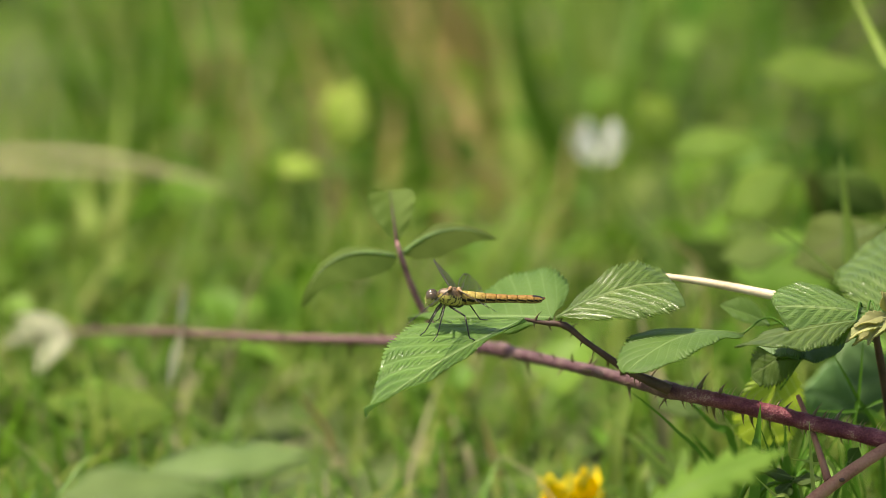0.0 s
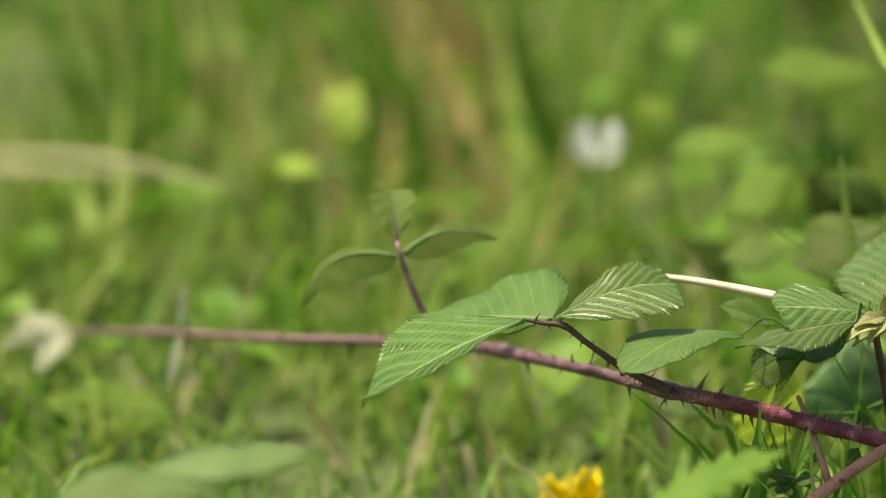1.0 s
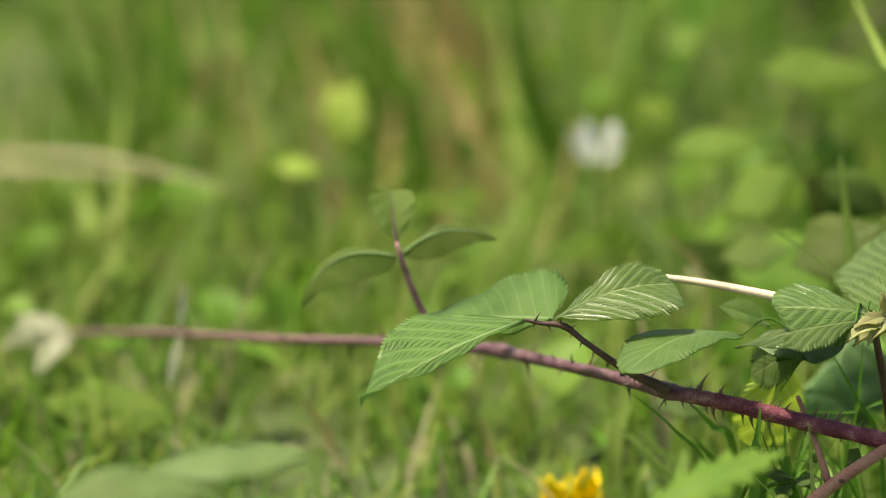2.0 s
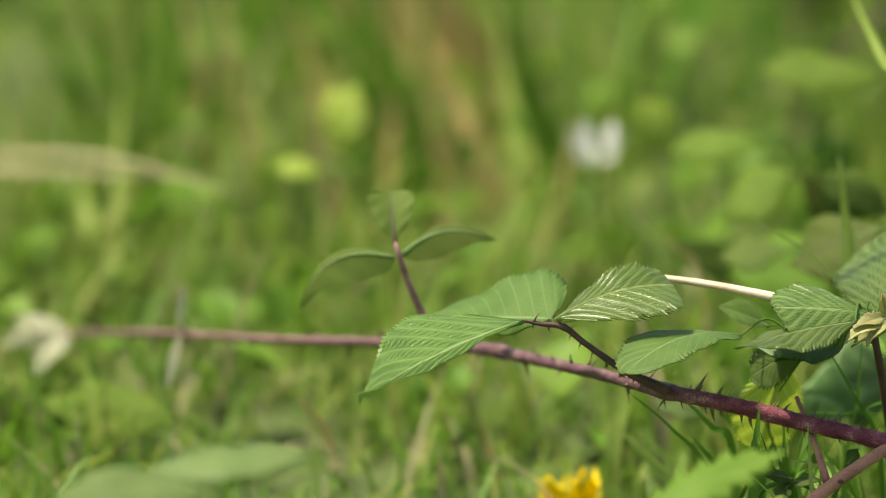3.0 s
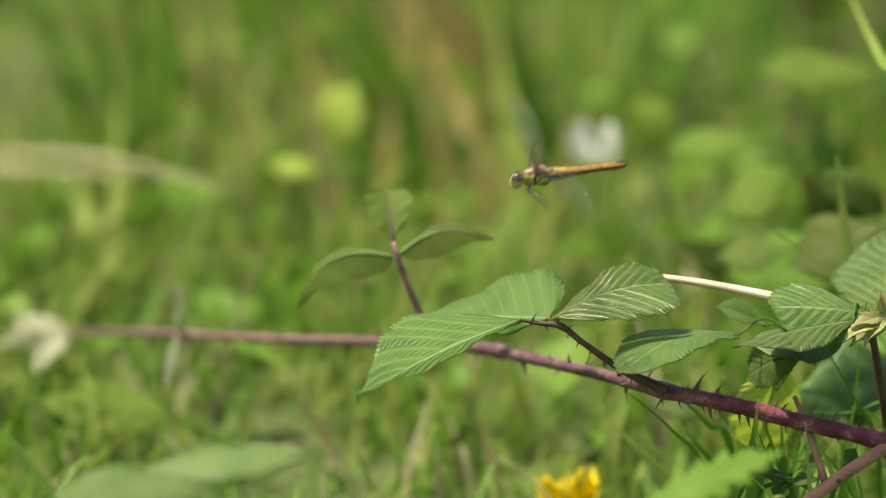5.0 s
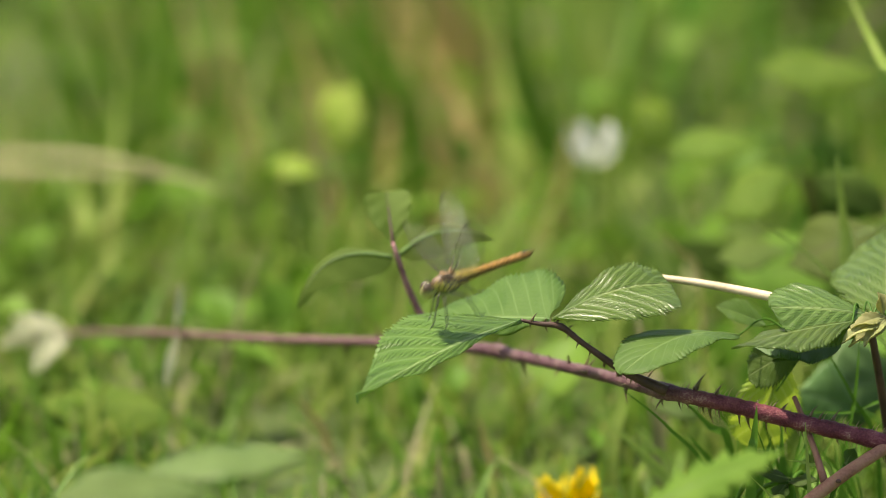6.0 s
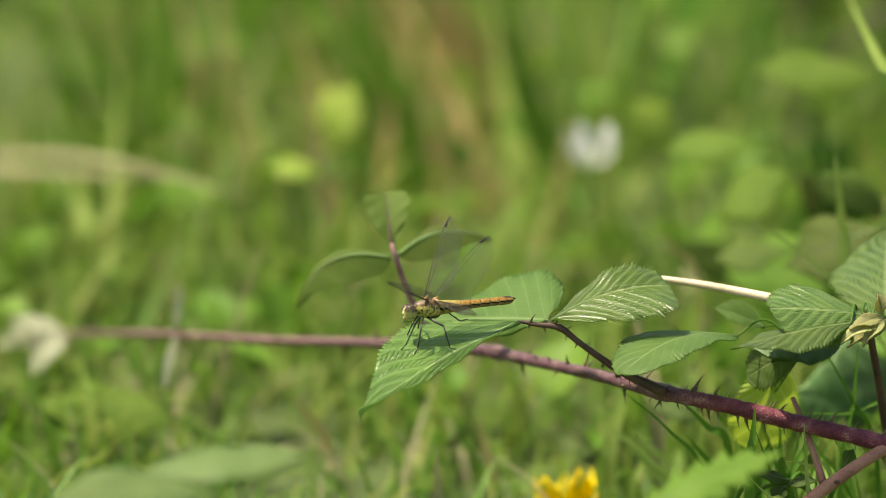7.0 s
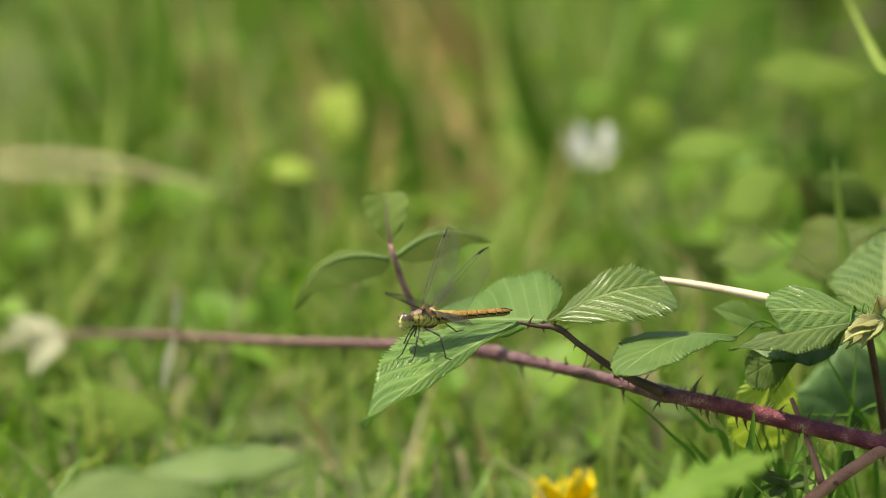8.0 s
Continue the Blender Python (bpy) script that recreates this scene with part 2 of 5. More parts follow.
def leaf_bm(length, width, fold=12, curl=0.25, droop=0.2, teeth=30, veins=10, pleat=0.022, rows=180, across=10, tooth=0.055, seed=1, twist=0.0, blunt=0.6, pointed=1.0, sweep=0.6, narrow=1.0, fold_left=None, slim=1.0):
    """A leaflet along +x from its base, its upper face towards +z; fold and twist in degrees. The half towards +y is narrow times as wide
    and may be folded by fold_left, the other half slim times. The blade bulges between its side veins, and a larger tooth stands at the end of each vein."""
    bm = bmesh.new()
    layer = bm.loops.layers.uv.new("UVMap")
    rnd = random.Random(seed)
    phase = rnd.uniform(0, 9)
    jag = [rnd.uniform(0.55, 1.3) for _ in range(teeth + 2)]
    pitch = length / veins
    grid = []
    for i in range(rows + 1):
        u = i / rows
        saw = (u * teeth) % 1.0
        high = jag[int(u * teeth)]
        half = 0.5 * width * profile(min(max(u, 0.004), 0.999), blunt, pointed)
        line = []
        for j in range(-across, across + 1):
            v = j / across
            a = abs(v)
            bent = radians(fold_left if fold_left is not None and v > 0 else fold)
            reach = half * (narrow if v > 0 else slim) * (1 + tooth * high * (saw - 0.5) * (a ** 6) * 2)
            x = u * length + sweep * a * half * ((1 - u) ** 0.6 - 0.15) + 0.35 * tooth * high * half * a ** 6 * saw
            y = math.copysign(a * reach * math.cos(bent), v)
            z = a * reach * math.sin(bent) - droop * a * a * half
            z += pleat * pitch * abs(math.sin(math.pi * (u - 0.275 * a) * veins)) ** 0.8 * min(1, 3 * a) * (1 - 0.4 * a ** 3) * (1 - u ** 4)
            z += 0.035 * width * math.sin(u * 7 + phase + 1.5 * v) * a
            z += 0.012 * width * math.sin(u * 23 + phase * 2 + 5 * v) * a
            z += 0.5 * curl * length * u * (1 - u)
            w = radians(twist) * u
            y, z = y * math.cos(w) - z * math.sin(w), y * math.sin(w) + z * math.cos(w)
            line.append((bm.verts.new((x, y, z)), (u, 0.5 + 0.5 * v)))
        grid.append(line)
    for a, b in zip(grid, grid[1:]):
        for j in range(2 * across):
            corners = (a[j], b[j], b[j + 1], a[j + 1])
            f = bm.faces.new([c[0] for c in corners])
            for loop, c in zip(f.loops, corners):
                loop[layer].uv = c[1]
    bmesh.ops.remove_doubles(bm, verts=bm.verts, dist=length * 1e-4)
    bmesh.ops.recalc_face_normals(bm, faces=bm.faces)
    if sum(f.normal.z for f in bm.faces) < 0:
        bmesh.ops.reverse_faces(bm, faces=bm.faces)
    return bm


def lay(base, tip, upward):
    """The pose of a leaf from its base and its tip, its upper face towards upward."""
    base, tip = Vector(base), Vector(tip)
    x = (tip - base).normalized()
    z = Vector(upward)
    z = (z - x * z.dot(x)).normalized()
    y = z.cross(x)
    return Matrix(((x.x, y.x, z.x, base.x), (x.y, y.y, z.y, base.y), (x.z, y.z, z.z, base.z), (0, 0, 0, 1)))


def leaflet(parent, base, tip, upward, width, top=LEAF, under=LEAF_UNDER, name="leaflet", label="", thick=0.00028, **shape):
    """A leaflet as a part, with its midrib under it."""
    length = (Vector(tip) - Vector(base)).length
    curl = shape.get("curl", 0.25)
    ob = part(name, leaf_bm(length, width, **shape), [top, under], parent, label)
    ob.matrix_basis = lay(base, tip, upward)
    if thick:
        s = ob.modifiers.new("thickness", "SOLIDIFY")
        s.thickness, s.offset, s.material_offset, s.material_offset_rim = thick, -1, 1, 0
    fold = shape.get("twist", 0)
    line = []
    for k in range(9):
        u = 0.96 * k / 8
        z = 0.5 * curl * length * u * (1 - u) - 0.0004
        w = radians(fold) * u
        line.append((u * length, -z * math.sin(w), z * math.cos(w)))
    part("midrib", tube(line, [0.0007, 0.0002], 6, 2), under, ob, "pale raised midrib")
    return ob


def thorn_bm(length, radius):
    """A hooked prickle that stands on the origin along +z and bends towards -x."""
    line = [(0, 0, -0.0002), (-0.02 * length, 0, 0.35 * length), (-0.1 * length, 0, 0.7 * length), (-0.24 * length, 0, length)]
    return tube(line, [radius, 0.5 * radius, 0.22 * radius, 0.03 * radius], 6, 2)


THORN_MESHES = []


def thorns(parent, points, radii, count, sizes, seed, where=(0.0, 1.0)):
    """Prickles on a stem, each a part."""
    if not THORN_MESHES:
        for length, radius in ((0.0042, 0.0007), (0.0054, 0.0008), (0.003, 0.0005), (0.0027, 0.00022), (0.0019, 0.0004)):
            bm = thorn_bm(length, radius)
            me = bpy.data.meshes.new("thorn")
            bm.to_mesh(me)
            bm.free()
            me.materials.append(BRISTLE if radius < 0.0003 else THORN)
            for f in me.polygons:
                f.use_smooth = True
            THORN_MESHES.append(me)
    rnd = random.Random(seed)
    line = curve_points(points, 12)
    wide = np.interp(np.linspace(0, 1, len(line)), np.linspace(0, 1, len(radii)), radii)
    for k in range(count):
        i = int((where[0] + (where[1] - where[0]) * (k + rnd.random()) / count) * (len(line) - 2))
        p, q = line[i], line[i + 1]
        along = (q - p).normalized()
        turn = rnd.uniform(0, 2 * math.pi)
        side = Vector((0.1, 0.2, 0.97))
        side = (side - along * side.dot(along)).normalized()
        other = along.cross(side)
        z = math.cos(turn) * side + math.sin(turn) * other
        if z.y < -0.3:
            z.y = -0.3 * z.y
        z = (z - 0.15 * along).normalized()
        x = (along - z * along.dot(z)).normalized()
        y = z.cross(x)
        at = p + (q - p) * rnd.random() + z * float(wide[i]) * 0.93
        ob = new("thorn", rnd.choice([THORN_MESHES[s] for s in sizes]))
        ob.parent = parent
        s = rnd.uniform(0.75, 1.25)
        ob.matrix_basis = Matrix(((x.x * s, y.x * s, z.x * s, at.x), (x.y * s, y.y * s, z.y * s, at.y), (x.z * s, y.z * s, z.z * s, at.z), (0, 0, 0, 1)))


# ---- ground ----
def ground():
    bm = bmesh.new()
    edges = sorted({*(round(-3 + 0.12 * i, 3) for i in range(51)), -200, -60, -20, -8, 8, 20, 60, 200})
    rows = [[bm.verts.new((x, y, 0.012 * noise.noise(Vector((x * 4, y * 4, 1))) + (0.0 if max(abs(x), abs(y)) < 8 else -0.02))) for x in edges] for y in edges]
    for a, b in zip(rows, rows[1:]):
        for i in range(len(edges) - 1):
            bm.faces.new((a[i], a[i + 1], b[i + 1], b[i]))
    ob = mesh_object("ground", bm, EARTH)
    return tagged(ob, "mossy brown meadow soil under rough grass", "ground", kind="structure")


ground()


def blades(name, count, area, length, width, material, seed, lean=0.5, limit=None, label="", clump=0):
    """Many grass blades with a folded keel, in one mesh."""
    rng = np.random.default_rng(seed)
    x0, x1, y0, y1 = area
    segs = 5
    verts, faces = [], []
    centres = rng.uniform((x0, y0), (x1, y1), (max(1, clump), 2))
    for _ in range(count):
        if clump:
            cx, cy = centres[rng.integers(len(centres))] + rng.normal(0, 0.022, 2)
        else:
            cx, cy = rng.uniform(x0, x1), rng.uniform(y0, y1)
        l = length[0] + (length[1] - length[0]) * rng.random() ** 1.6
        if limit:
            l = min(l, limit(cx, cy))
        if l < 0.012:
            continue
        w = rng.uniform(*width)
        way = rng.uniform(0, 2 * math.pi)
        dx, dy = math.cos(way), math.sin(way)
        tilt, bend = abs(rng.normal(0.12, 0.2)) * lean * 2, rng.uniform(0.1, 1.5) * lean * 2
        base = len(verts)
        px, py, pz, a = cx, cy, -0.01, tilt
        for k in range(segs + 1):
            half = 0.5 * w * (1 - (k / segs) ** 1.7) + 0.00005
            sx, sy = -dy * half, dx * half
            lift = 0.35 * half
            nx, ny, nz = -dx * math.cos(a), -dy * math.cos(a), math.sin(a)
            verts += [(px - sx + nx * lift, py - sy + ny * lift, pz + nz * lift), (px, py, pz), (px + sx + nx * lift, py + sy + ny * lift, pz + nz * lift)]
            step = l / segs
            px, py, pz = px + dx * math.sin(a) * step, py + dy * math.sin(a) * step, pz + math.cos(a) * step
            a += bend / segs
        for k in range(segs):
            p = base + 3 * k
            faces += [(p, p + 1, p + 4, p + 3), (p + 1, p + 2, p + 5, p + 4)]
    me = bpy.data.meshes.new(name)
    me.from_pydata(verts, [], faces)
    me.materials.append(material)
    for f in me.polygons:
        f.use_smooth = True
    return tagged(new(name, me), label, "grass", kind="stuff")


def low_near(x, y):
    return 0.035 + max(0.0, y - 0.02) * 0.2


def herbs(name, count, area, size, material, seed, label):
    """Many small rounded herb leaves on short stalks, in one mesh."""
    rng = np.random.default_rng(seed)
    verts, faces = [], []
    for _ in range(count):
        cx, cy = rng.uniform(area[0], area[1]), rng.uniform(area[2], area[3])
        l = rng.uniform(*size)
        z = rng.uniform(0.01, 0.02 + 0.06 * min(1, max(0, cy)))
        m = Matrix.Translation((cx, cy, z)) @ pose(0, 0, 0, rng.normal(0, 28), rng.normal(-10, 28), rng.uniform(0, 360))
        base = len(verts)
        wide = rng.uniform(0.35, 0.6)
        for i in range(6):
            u = i / 5
            w = wide * l * math.sin(math.pi * min(0.97, 0.06 + 0.9 * u)) ** 0.8
            for j in (-1, -0.5, 0, 0.5, 1):
                verts.append(tuple(m @ Vector((u * l, w * j, 0.25 * l * u * (1 - u) + 0.3 * w * j * j))))
        for i in range(5):
            for j in range(4):
                p = base + 5 * i + j
                faces.append((p, p + 5, p + 6, p + 1))
    me = bpy.data.meshes.new(name)
    me.from_pydata(verts, [], faces)
    me.materials.append(material)
    for f in me.polygons:
        f.use_smooth = True
    return tagged(new(name, me), label, "plants", kind="stuff")


HERB = stuff_material("herb_leaf", [(0.0609, 0.15, 0.012), (0.104, 0.22, 0.02), (0.13, 0.25, 0.026), (0.17, 0.28, 0.04)], 0.55, 9.0, share=0.4, island=True, relief=0.1, spec=0.25)
blades("meadow_grass", 6500, (-0.42, 0.42, 0.1, 1.4), (0.03, 0.12), (0.002, 0.005), GRASS, 3, 0.75, low_near, "green and straw-tinted meadow grass with bent blades", 500)
blades("meadow_grass", 9000, (-3.2, 3.2, 1.3, 4.2), (0.04, 0.14), (0.004, 0.009), GRASS, 4, 0.7, None, "green and straw-tinted meadow grass all round the bramble")
blades("short_grass", 4200, (-0.45, 0.45, -0.45, 0.16), (0.015, 0.05), (0.0015, 0.003), GRASS_NEAR, 5, 0.7, low_near, "short dark green grass beneath the bramble")
blades("meadow_grass", 9000, (-3.2, 3.2, -4.2, -0.4), (0.02, 0.08), (0.003, 0.007), GRASS, 6, 0.7, None, "short meadow grass before the bramble")
blades("meadow_grass", 3500, (-3.2, -0.4, -0.5, 1.4), (0.03, 0.12), (0.003, 0.007), GRASS, 8, 0.7, None, "meadow grass beside the bramble")
blades("meadow_grass", 3500, (0.4, 3.2, -0.5, 1.4), (0.03, 0.12), (0.003, 0.007), GRASS, 9, 0.7, None, "meadow grass beside the bramble")
for k, spot in enumerate(((-1.3, -0.42, -0.5, 1.4), (0.42, 1.3, -0.5, 1.4), (-1.3, 1.3, -1.3, -0.45), (-1.3, 1.3, 1.4, 2.4))):
    blades("meadow_grass", 3600, spot, (0.03, 0.11), (0.003, 0.007), GRASS, 40 + k, 0.75, None, "green and straw-tinted meadow grass round the bramble", 400)
blades("short_grass", 3600, (-0.3, 0.3, 0.08, 0.5), (0.018, 0.05), (0.0015, 0.0035), GRASS, 15, 0.8, None, "short green grass between the taller clumps")
blades("dead_grass", 430, (-0.4, 0.4, 0.22, 1.3), (0.05, 0.11), (0.002, 0.0045), STRAW_PALE, 12, 1.1, None, "bleached dead grass blades lying among the green")
blades("dead_grass", 170, (-0.3, 0.12, 0.1, 0.4), (0.03, 0.06), (0.0015, 0.0035), STRAW_PALE, 14, 1.1, None, "bleached dead grass blades lying among the green")
herbs("meadow_herbs", 600, (-0.35, 0.35, 0.14, 1.3), (0.008, 0.022), HERB, 11, "small rounded green herb leaves among the grass")

# ---- the flowering bramble in the foreground ----
HINGE = (0.0245, 0, 0.0983)
bramble = thing("bramble", "arching purple-red bramble cane with prickles and green leaves", "bramble")

cane_line = [(0.1458, -0.004, 0.058), (0.1289, -0.002, 0.0622), (0.1101, 0, 0.0662), (0.0879, 0, 0.0719), (0.0693, 0.004, 0.0748), (0.0476, 0.03, 0.0737), (0.0272, 0.06, 0.0707), (0.0116, 0.082, 0.0681), (-0.0149, 0.11, 0.0626), (-0.0555, 0.137, 0.0568), (-0.0899, 0.18, 0.0475), (-0.1229, 0.235, 0.0332)]
cane_wide = [0.0026, 0.0026, 0.0025, 0.0024, 0.0022, 0.0018, 0.0019, 0.002, 0.0017, 0.0014, 0.0013, 0.001]
cane = part("cane", tube(cane_line, cane_wide, 14, 16, 0.075, 2, knots=(0.37, 0.6)), CANE, bramble, "crimson-purple bark with prickles and pale bristles")
thorns(cane, cane_line, cane_wide, 58, (0, 2, 2, 1), 11, (0.01, 0.68))
thorns(cane, cane_line, cane_wide, 130, (3,), 12, (0.0, 0.36))
thorns(cane, cane_line, cane_wide, 24, (0, 1, 2), 13, (0.68, 1.0))
thorns(cane, cane_line, cane_wide, 7, (1,), 16, (0.26, 0.37))

petiole_line = [(0.0683, 0.001, 0.076), (0.0555, 0, 0.0825), (0.0435, 0, 0.0909), (0.0367, 0, 0.0962), (0.0299, 0, 0.0972), HINGE]
petiole_wide = [0.0019, 0.0012, 0.0009, 0.001, 0.0007, 0.0005]
petiole = part("petiole", tube(petiole_line, petiole_wide, 10, 8, 0.04, 3, knots=(0.6,)), CANE_BROWN, bramble, "dark brown prickly leaf stalk")
thorns(petiole, petiole_line, petiole_wide, 26, (4, 4, 2), 14, (0.02, 0.98))

perch = leaflet(bramble, HINGE, (-0.0233, -0.045, 0.081), (0.0, 0.02, 1.0), 0.036, fold=17, fold_left=-4, veins=9, curl=0.24, droop=0.0, seed=5, blunt=0.65, pointed=1.2, sweep=0.45, narrow=0.24, tooth=0.06, teeth=36, pleat=0.042, rows=240, across=12, label="long toothed green leaflet that nods under the dragonfly")
leaflet(bramble, (0.0331, 0.006, 0.0971), (-0.0107, 0.04, 0.0878), (-0.05, -0.42, 0.9), 0.0455, LEAF_CALM, LEAF_UNDER, fold=8, curl=0.12, droop=0.1, seed=6, blunt=0.3, sweep=0.15, tooth=0.055, teeth=34, narrow=0.22, pleat=0.022, rows=240)
leaflet(bramble, (0.0342, 0, 0.0988), (0.07, 0.012, 0.1063), (0.08, -0.24, 0.96), 0.030, fold=-6, fold_left=20, narrow=0.6, curl=0.75, droop=0.05, seed=7, blunt=0.5, pointed=0.2, pleat=0.03, tooth=0.09, teeth=24, label="toothed green leaflet with glossy pleats, folded along its midrib")

# the shoot with three leaflets that rises from the cane
shoot_line = [(0.001, 0.067, 0.0728), (-0.0056, 0.067, 0.0826), (-0.0098, 0.066, 0.092), (-0.0125, 0.064, 0.1006), (-0.0139, 0.064, 0.1051), (-0.0143, 0.065, 0.1062)]
part("shoot", tube(shoot_line, [0.0013, 0.0012, 0.0011, 0.0009, 0.0007, 0.0005], 8, 6), SHOOT, bramble, "purplish young shoot")
# these three take the darkened olive, so their shade is in the colour
leaflet(bramble, (-0.0145, 0.064, 0.1021), (-0.0436, 0.066, 0.0852), (-0.45, -0.1, 0.9), 0.0155, LEAF_SHADE_TINT, LEAF_UNDER, fold=32, slim=0.5, fold_left=-58, curl=2.0, droop=0.1, seed=8, sweep=0.3, thick=0, label="olive green leaflet with a lit rim, darkened for shade")
leaflet(bramble, (-0.0125, 0.065, 0.1027), (0.0174, 0.068, 0.1061), (0.1, -0.05, 0.99), 0.0135, LEAF_SHADE_TINT, LEAF_UNDER, fold=-58, fold_left=32, narrow=0.5, curl=1.5, droop=0.1, seed=9, sweep=0.3, thick=0, label="olive green leaflet with a lit rim, darkened for shade")
leaflet(bramble, (-0.0143, 0.065, 0.1058), (-0.0164, 0.078, 0.1192), (0.0, -0.8, 0.6), 0.0155, LEAF_SHADE_TINT, LEAF_SHADE_TINT, fold=18, curl=0.2, droop=0.1, seed=10, thick=0, blunt=0.75, pointed=0.22, sweep=0.05, teeth=18, tooth=0.09, pleat=0.008, label="olive green leaflet cupped at its tip, darkened for shade")
part("leaf_stalk", tube([(-0.0143, 0.0648, 0.1058), (-0.0148, 0.0672, 0.1095), (-0.0158, 0.0735, 0.1155)], [0.0006, 0.0004, 0.0002], 7, 5), CANE_BROWN, bramble, "thin dark leaf stalk")

# withered tip at the end of the cane
CANE_END = (-0.1231, 0.235, 0.0332)
for tip, wide, s in (((-0.146, 0.23, 0.0298), 0.009, 21), ((-0.1323, 0.2, 0.0285), 0.0085, 22), ((-0.1415, 0.245, 0.036), 0.008, 23), ((-0.1438, 0.225, 0.0358), 0.007, 26), ((-0.137, 0.235, 0.0254), 0.005, 27)):
    leaflet(bramble, CANE_END, tip, (0, -0.4, 0.9), wide, LEAF_DEAD, LEAF_DEAD, fold=20, curl=0.3, seed=s, rows=60, pointed=0.8, teeth=9, tooth=0.15, label="withered cream leaflet")
leaflet(bramble, (-0.084, 0.17, 0.0505), (-0.0881, 0.165, 0.0322), (-0.5, -0.6, 0.6), 0.0038, LEAF_DEAD, LEAF_DEAD, fold=20, curl=0.3, seed=24, rows=40, thick=0, label="withered cream leaflet")
leaflet(bramble, (-0.0848, 0.17, 0.0511), (-0.0829, 0.172, 0.0661), (0.3, -0.9, 0.2), 0.0024, LEAF_DEAD, LEAF_DEAD, fold=10, curl=0.2, seed=25, rows=40, thick=0, label="withered cream leaflet")

# ---- the second bramble beside it ----
second = thing("bramble", "bramble shoot with broad toothed leaves and a withered bud", "bramble")
side_line = [(0.1412, 0.03, 0.0306), (0.136, 0.02, 0.062), (0.1317, 0.01, 0.086), (0.1298, 0.008, 0.0944), (0.1271, 0.006, 0.0976)]
side_wide = [0.0016, 0.0014, 0.0012, 0.001, 0.0008]
part("cane", tube(side_line, side_wide, 10, 8, 0.04, 5), CANE_BROWN, second, "thin dark brown cane")
def stalked(base, tip, upward, width, *rest, joint=None, **shape):
    """A leaflet of the second bramble on a thin stalk from its cane."""
    ob = leaflet(second, base, tip, upward, width, *rest, **shape)
    b = Vector(base)
    end = Vector(joint) if joint else min((Vector(p) for p in curve_points(side_line, 6)), key=lambda p: (p - b).length + 0.6 * max(0.0, p.z - b.z))
    part("petiole", tube([b, b.lerp(end, 0.5) + Vector((0, 0.004, 0.004)), end], [0.0003, 0.0003, 0.0004], 6, 5), GRASS_NEAR, second)
    return ob


stalked((0.1307, 0.004, 0.0985), (0.0995, -0.006, 0.1037), (-0.05, -0.5, 0.86), 0.027, fold=-6, curl=0.35, droop=0.15, seed=31, blunt=0.45, pointed=0.42, pleat=0.04, label="broad toothed green leaflet with deep veins")
stalked((0.1241, -0.004, 0.0988), (0.087, -0.024, 0.0957), (0.02, 0.02, 1.0), 0.026, fold=-5, curl=0.2, droop=0.15, seed=32, narrow=0.75, label="flat toothed green leaflet with a pale midrib")
stalked((0.1355, 0.01, 0.0966), (0.1385, 0.065, 0.1111), (-0.2, -0.55, 0.8), 0.036, LEAF, LEAF_UNDER, pleat=0.035, fold=8, curl=0.2, droop=0.2, seed=33)
stalked((0.0905, 0.012, 0.0905), (0.0548, -0.02, 0.0872), (-0.12, -0.12, 1.0), 0.024, LEAF_CALM, LEAF_UNDER, fold=4, curl=0.9, droop=0.1, seed=34, blunt=0.5, pointed=0.4, tooth=0.07, joint=(0.1065, 0.016, 0.0898), label="drooping green leaflet bent over at its tip")
stalked((0.0993, 0.026, 0.0898), (0.0835, 0.026, 0.096), (0.25, -0.6, 0.75), 0.0105, LEAF_CALM, LEAF_UNDER, fold=26, curl=0.5, seed=35, teeth=14, tooth=0.12, thick=0, label="small curled young leaflet")
stalked((0.1215, 0.006, 0.0902), (0.0946, 0, 0.0905), (0.0, 0.02, 1.0), 0.028, LEAF_BLUE, LEAF_UNDER, fold=-4, curl=0.2, seed=36, label="shaded leaflet under the others")
stalked((0.1041, 0.03, 0.0779), (0.0962, 0.034, 0.0489), (0.1, -0.9, -0.3), 0.0215, LEAF_YOUNG, LEAF_YOUNG, teeth=18, tooth=0.09, fold=10, curl=0.2, seed=37, veins=7, thick=0, joint=(0.1122, 0.012, 0.0869), blunt=0.4, pointed=0.4, label="sunlit yellow-green hanging leaflet")
stalked((0.1107, 0.01, 0.0885), (0.0936, 0.016, 0.0766), (0.1, -0.75, 0.6), 0.014, LEAF_CALM, LEAF_UNDER, teeth=14, tooth=0.12, fold=8, curl=0.3, seed=38, pointed=0.45, joint=(0.1122, 0.012, 0.0869), label="dark green toothed leaflet bent down")
stalked((0.1134, 0.002, 0.0865), (0.1003, 0, 0.0855), (0.1, -0.35, 0.9), 0.006, LEAF_CALM, LEAF_UNDER, teeth=10, tooth=0.15, fold=20, curl=0.6, seed=39, joint=(0.1122, 0.012, 0.0869), label="small crumpled leaflet with a lit rim")
part("petiole", tube([(0.1024, 0.02, 0.0709), (0.1122, 0.012, 0.0869), (0.1223, 0.011, 0.0896), (0.1304, 0.009, 0.0915)], [0.0003, 0.0004, 0.0005, 0.0006], 6, 6), GRASS_NEAR, second)
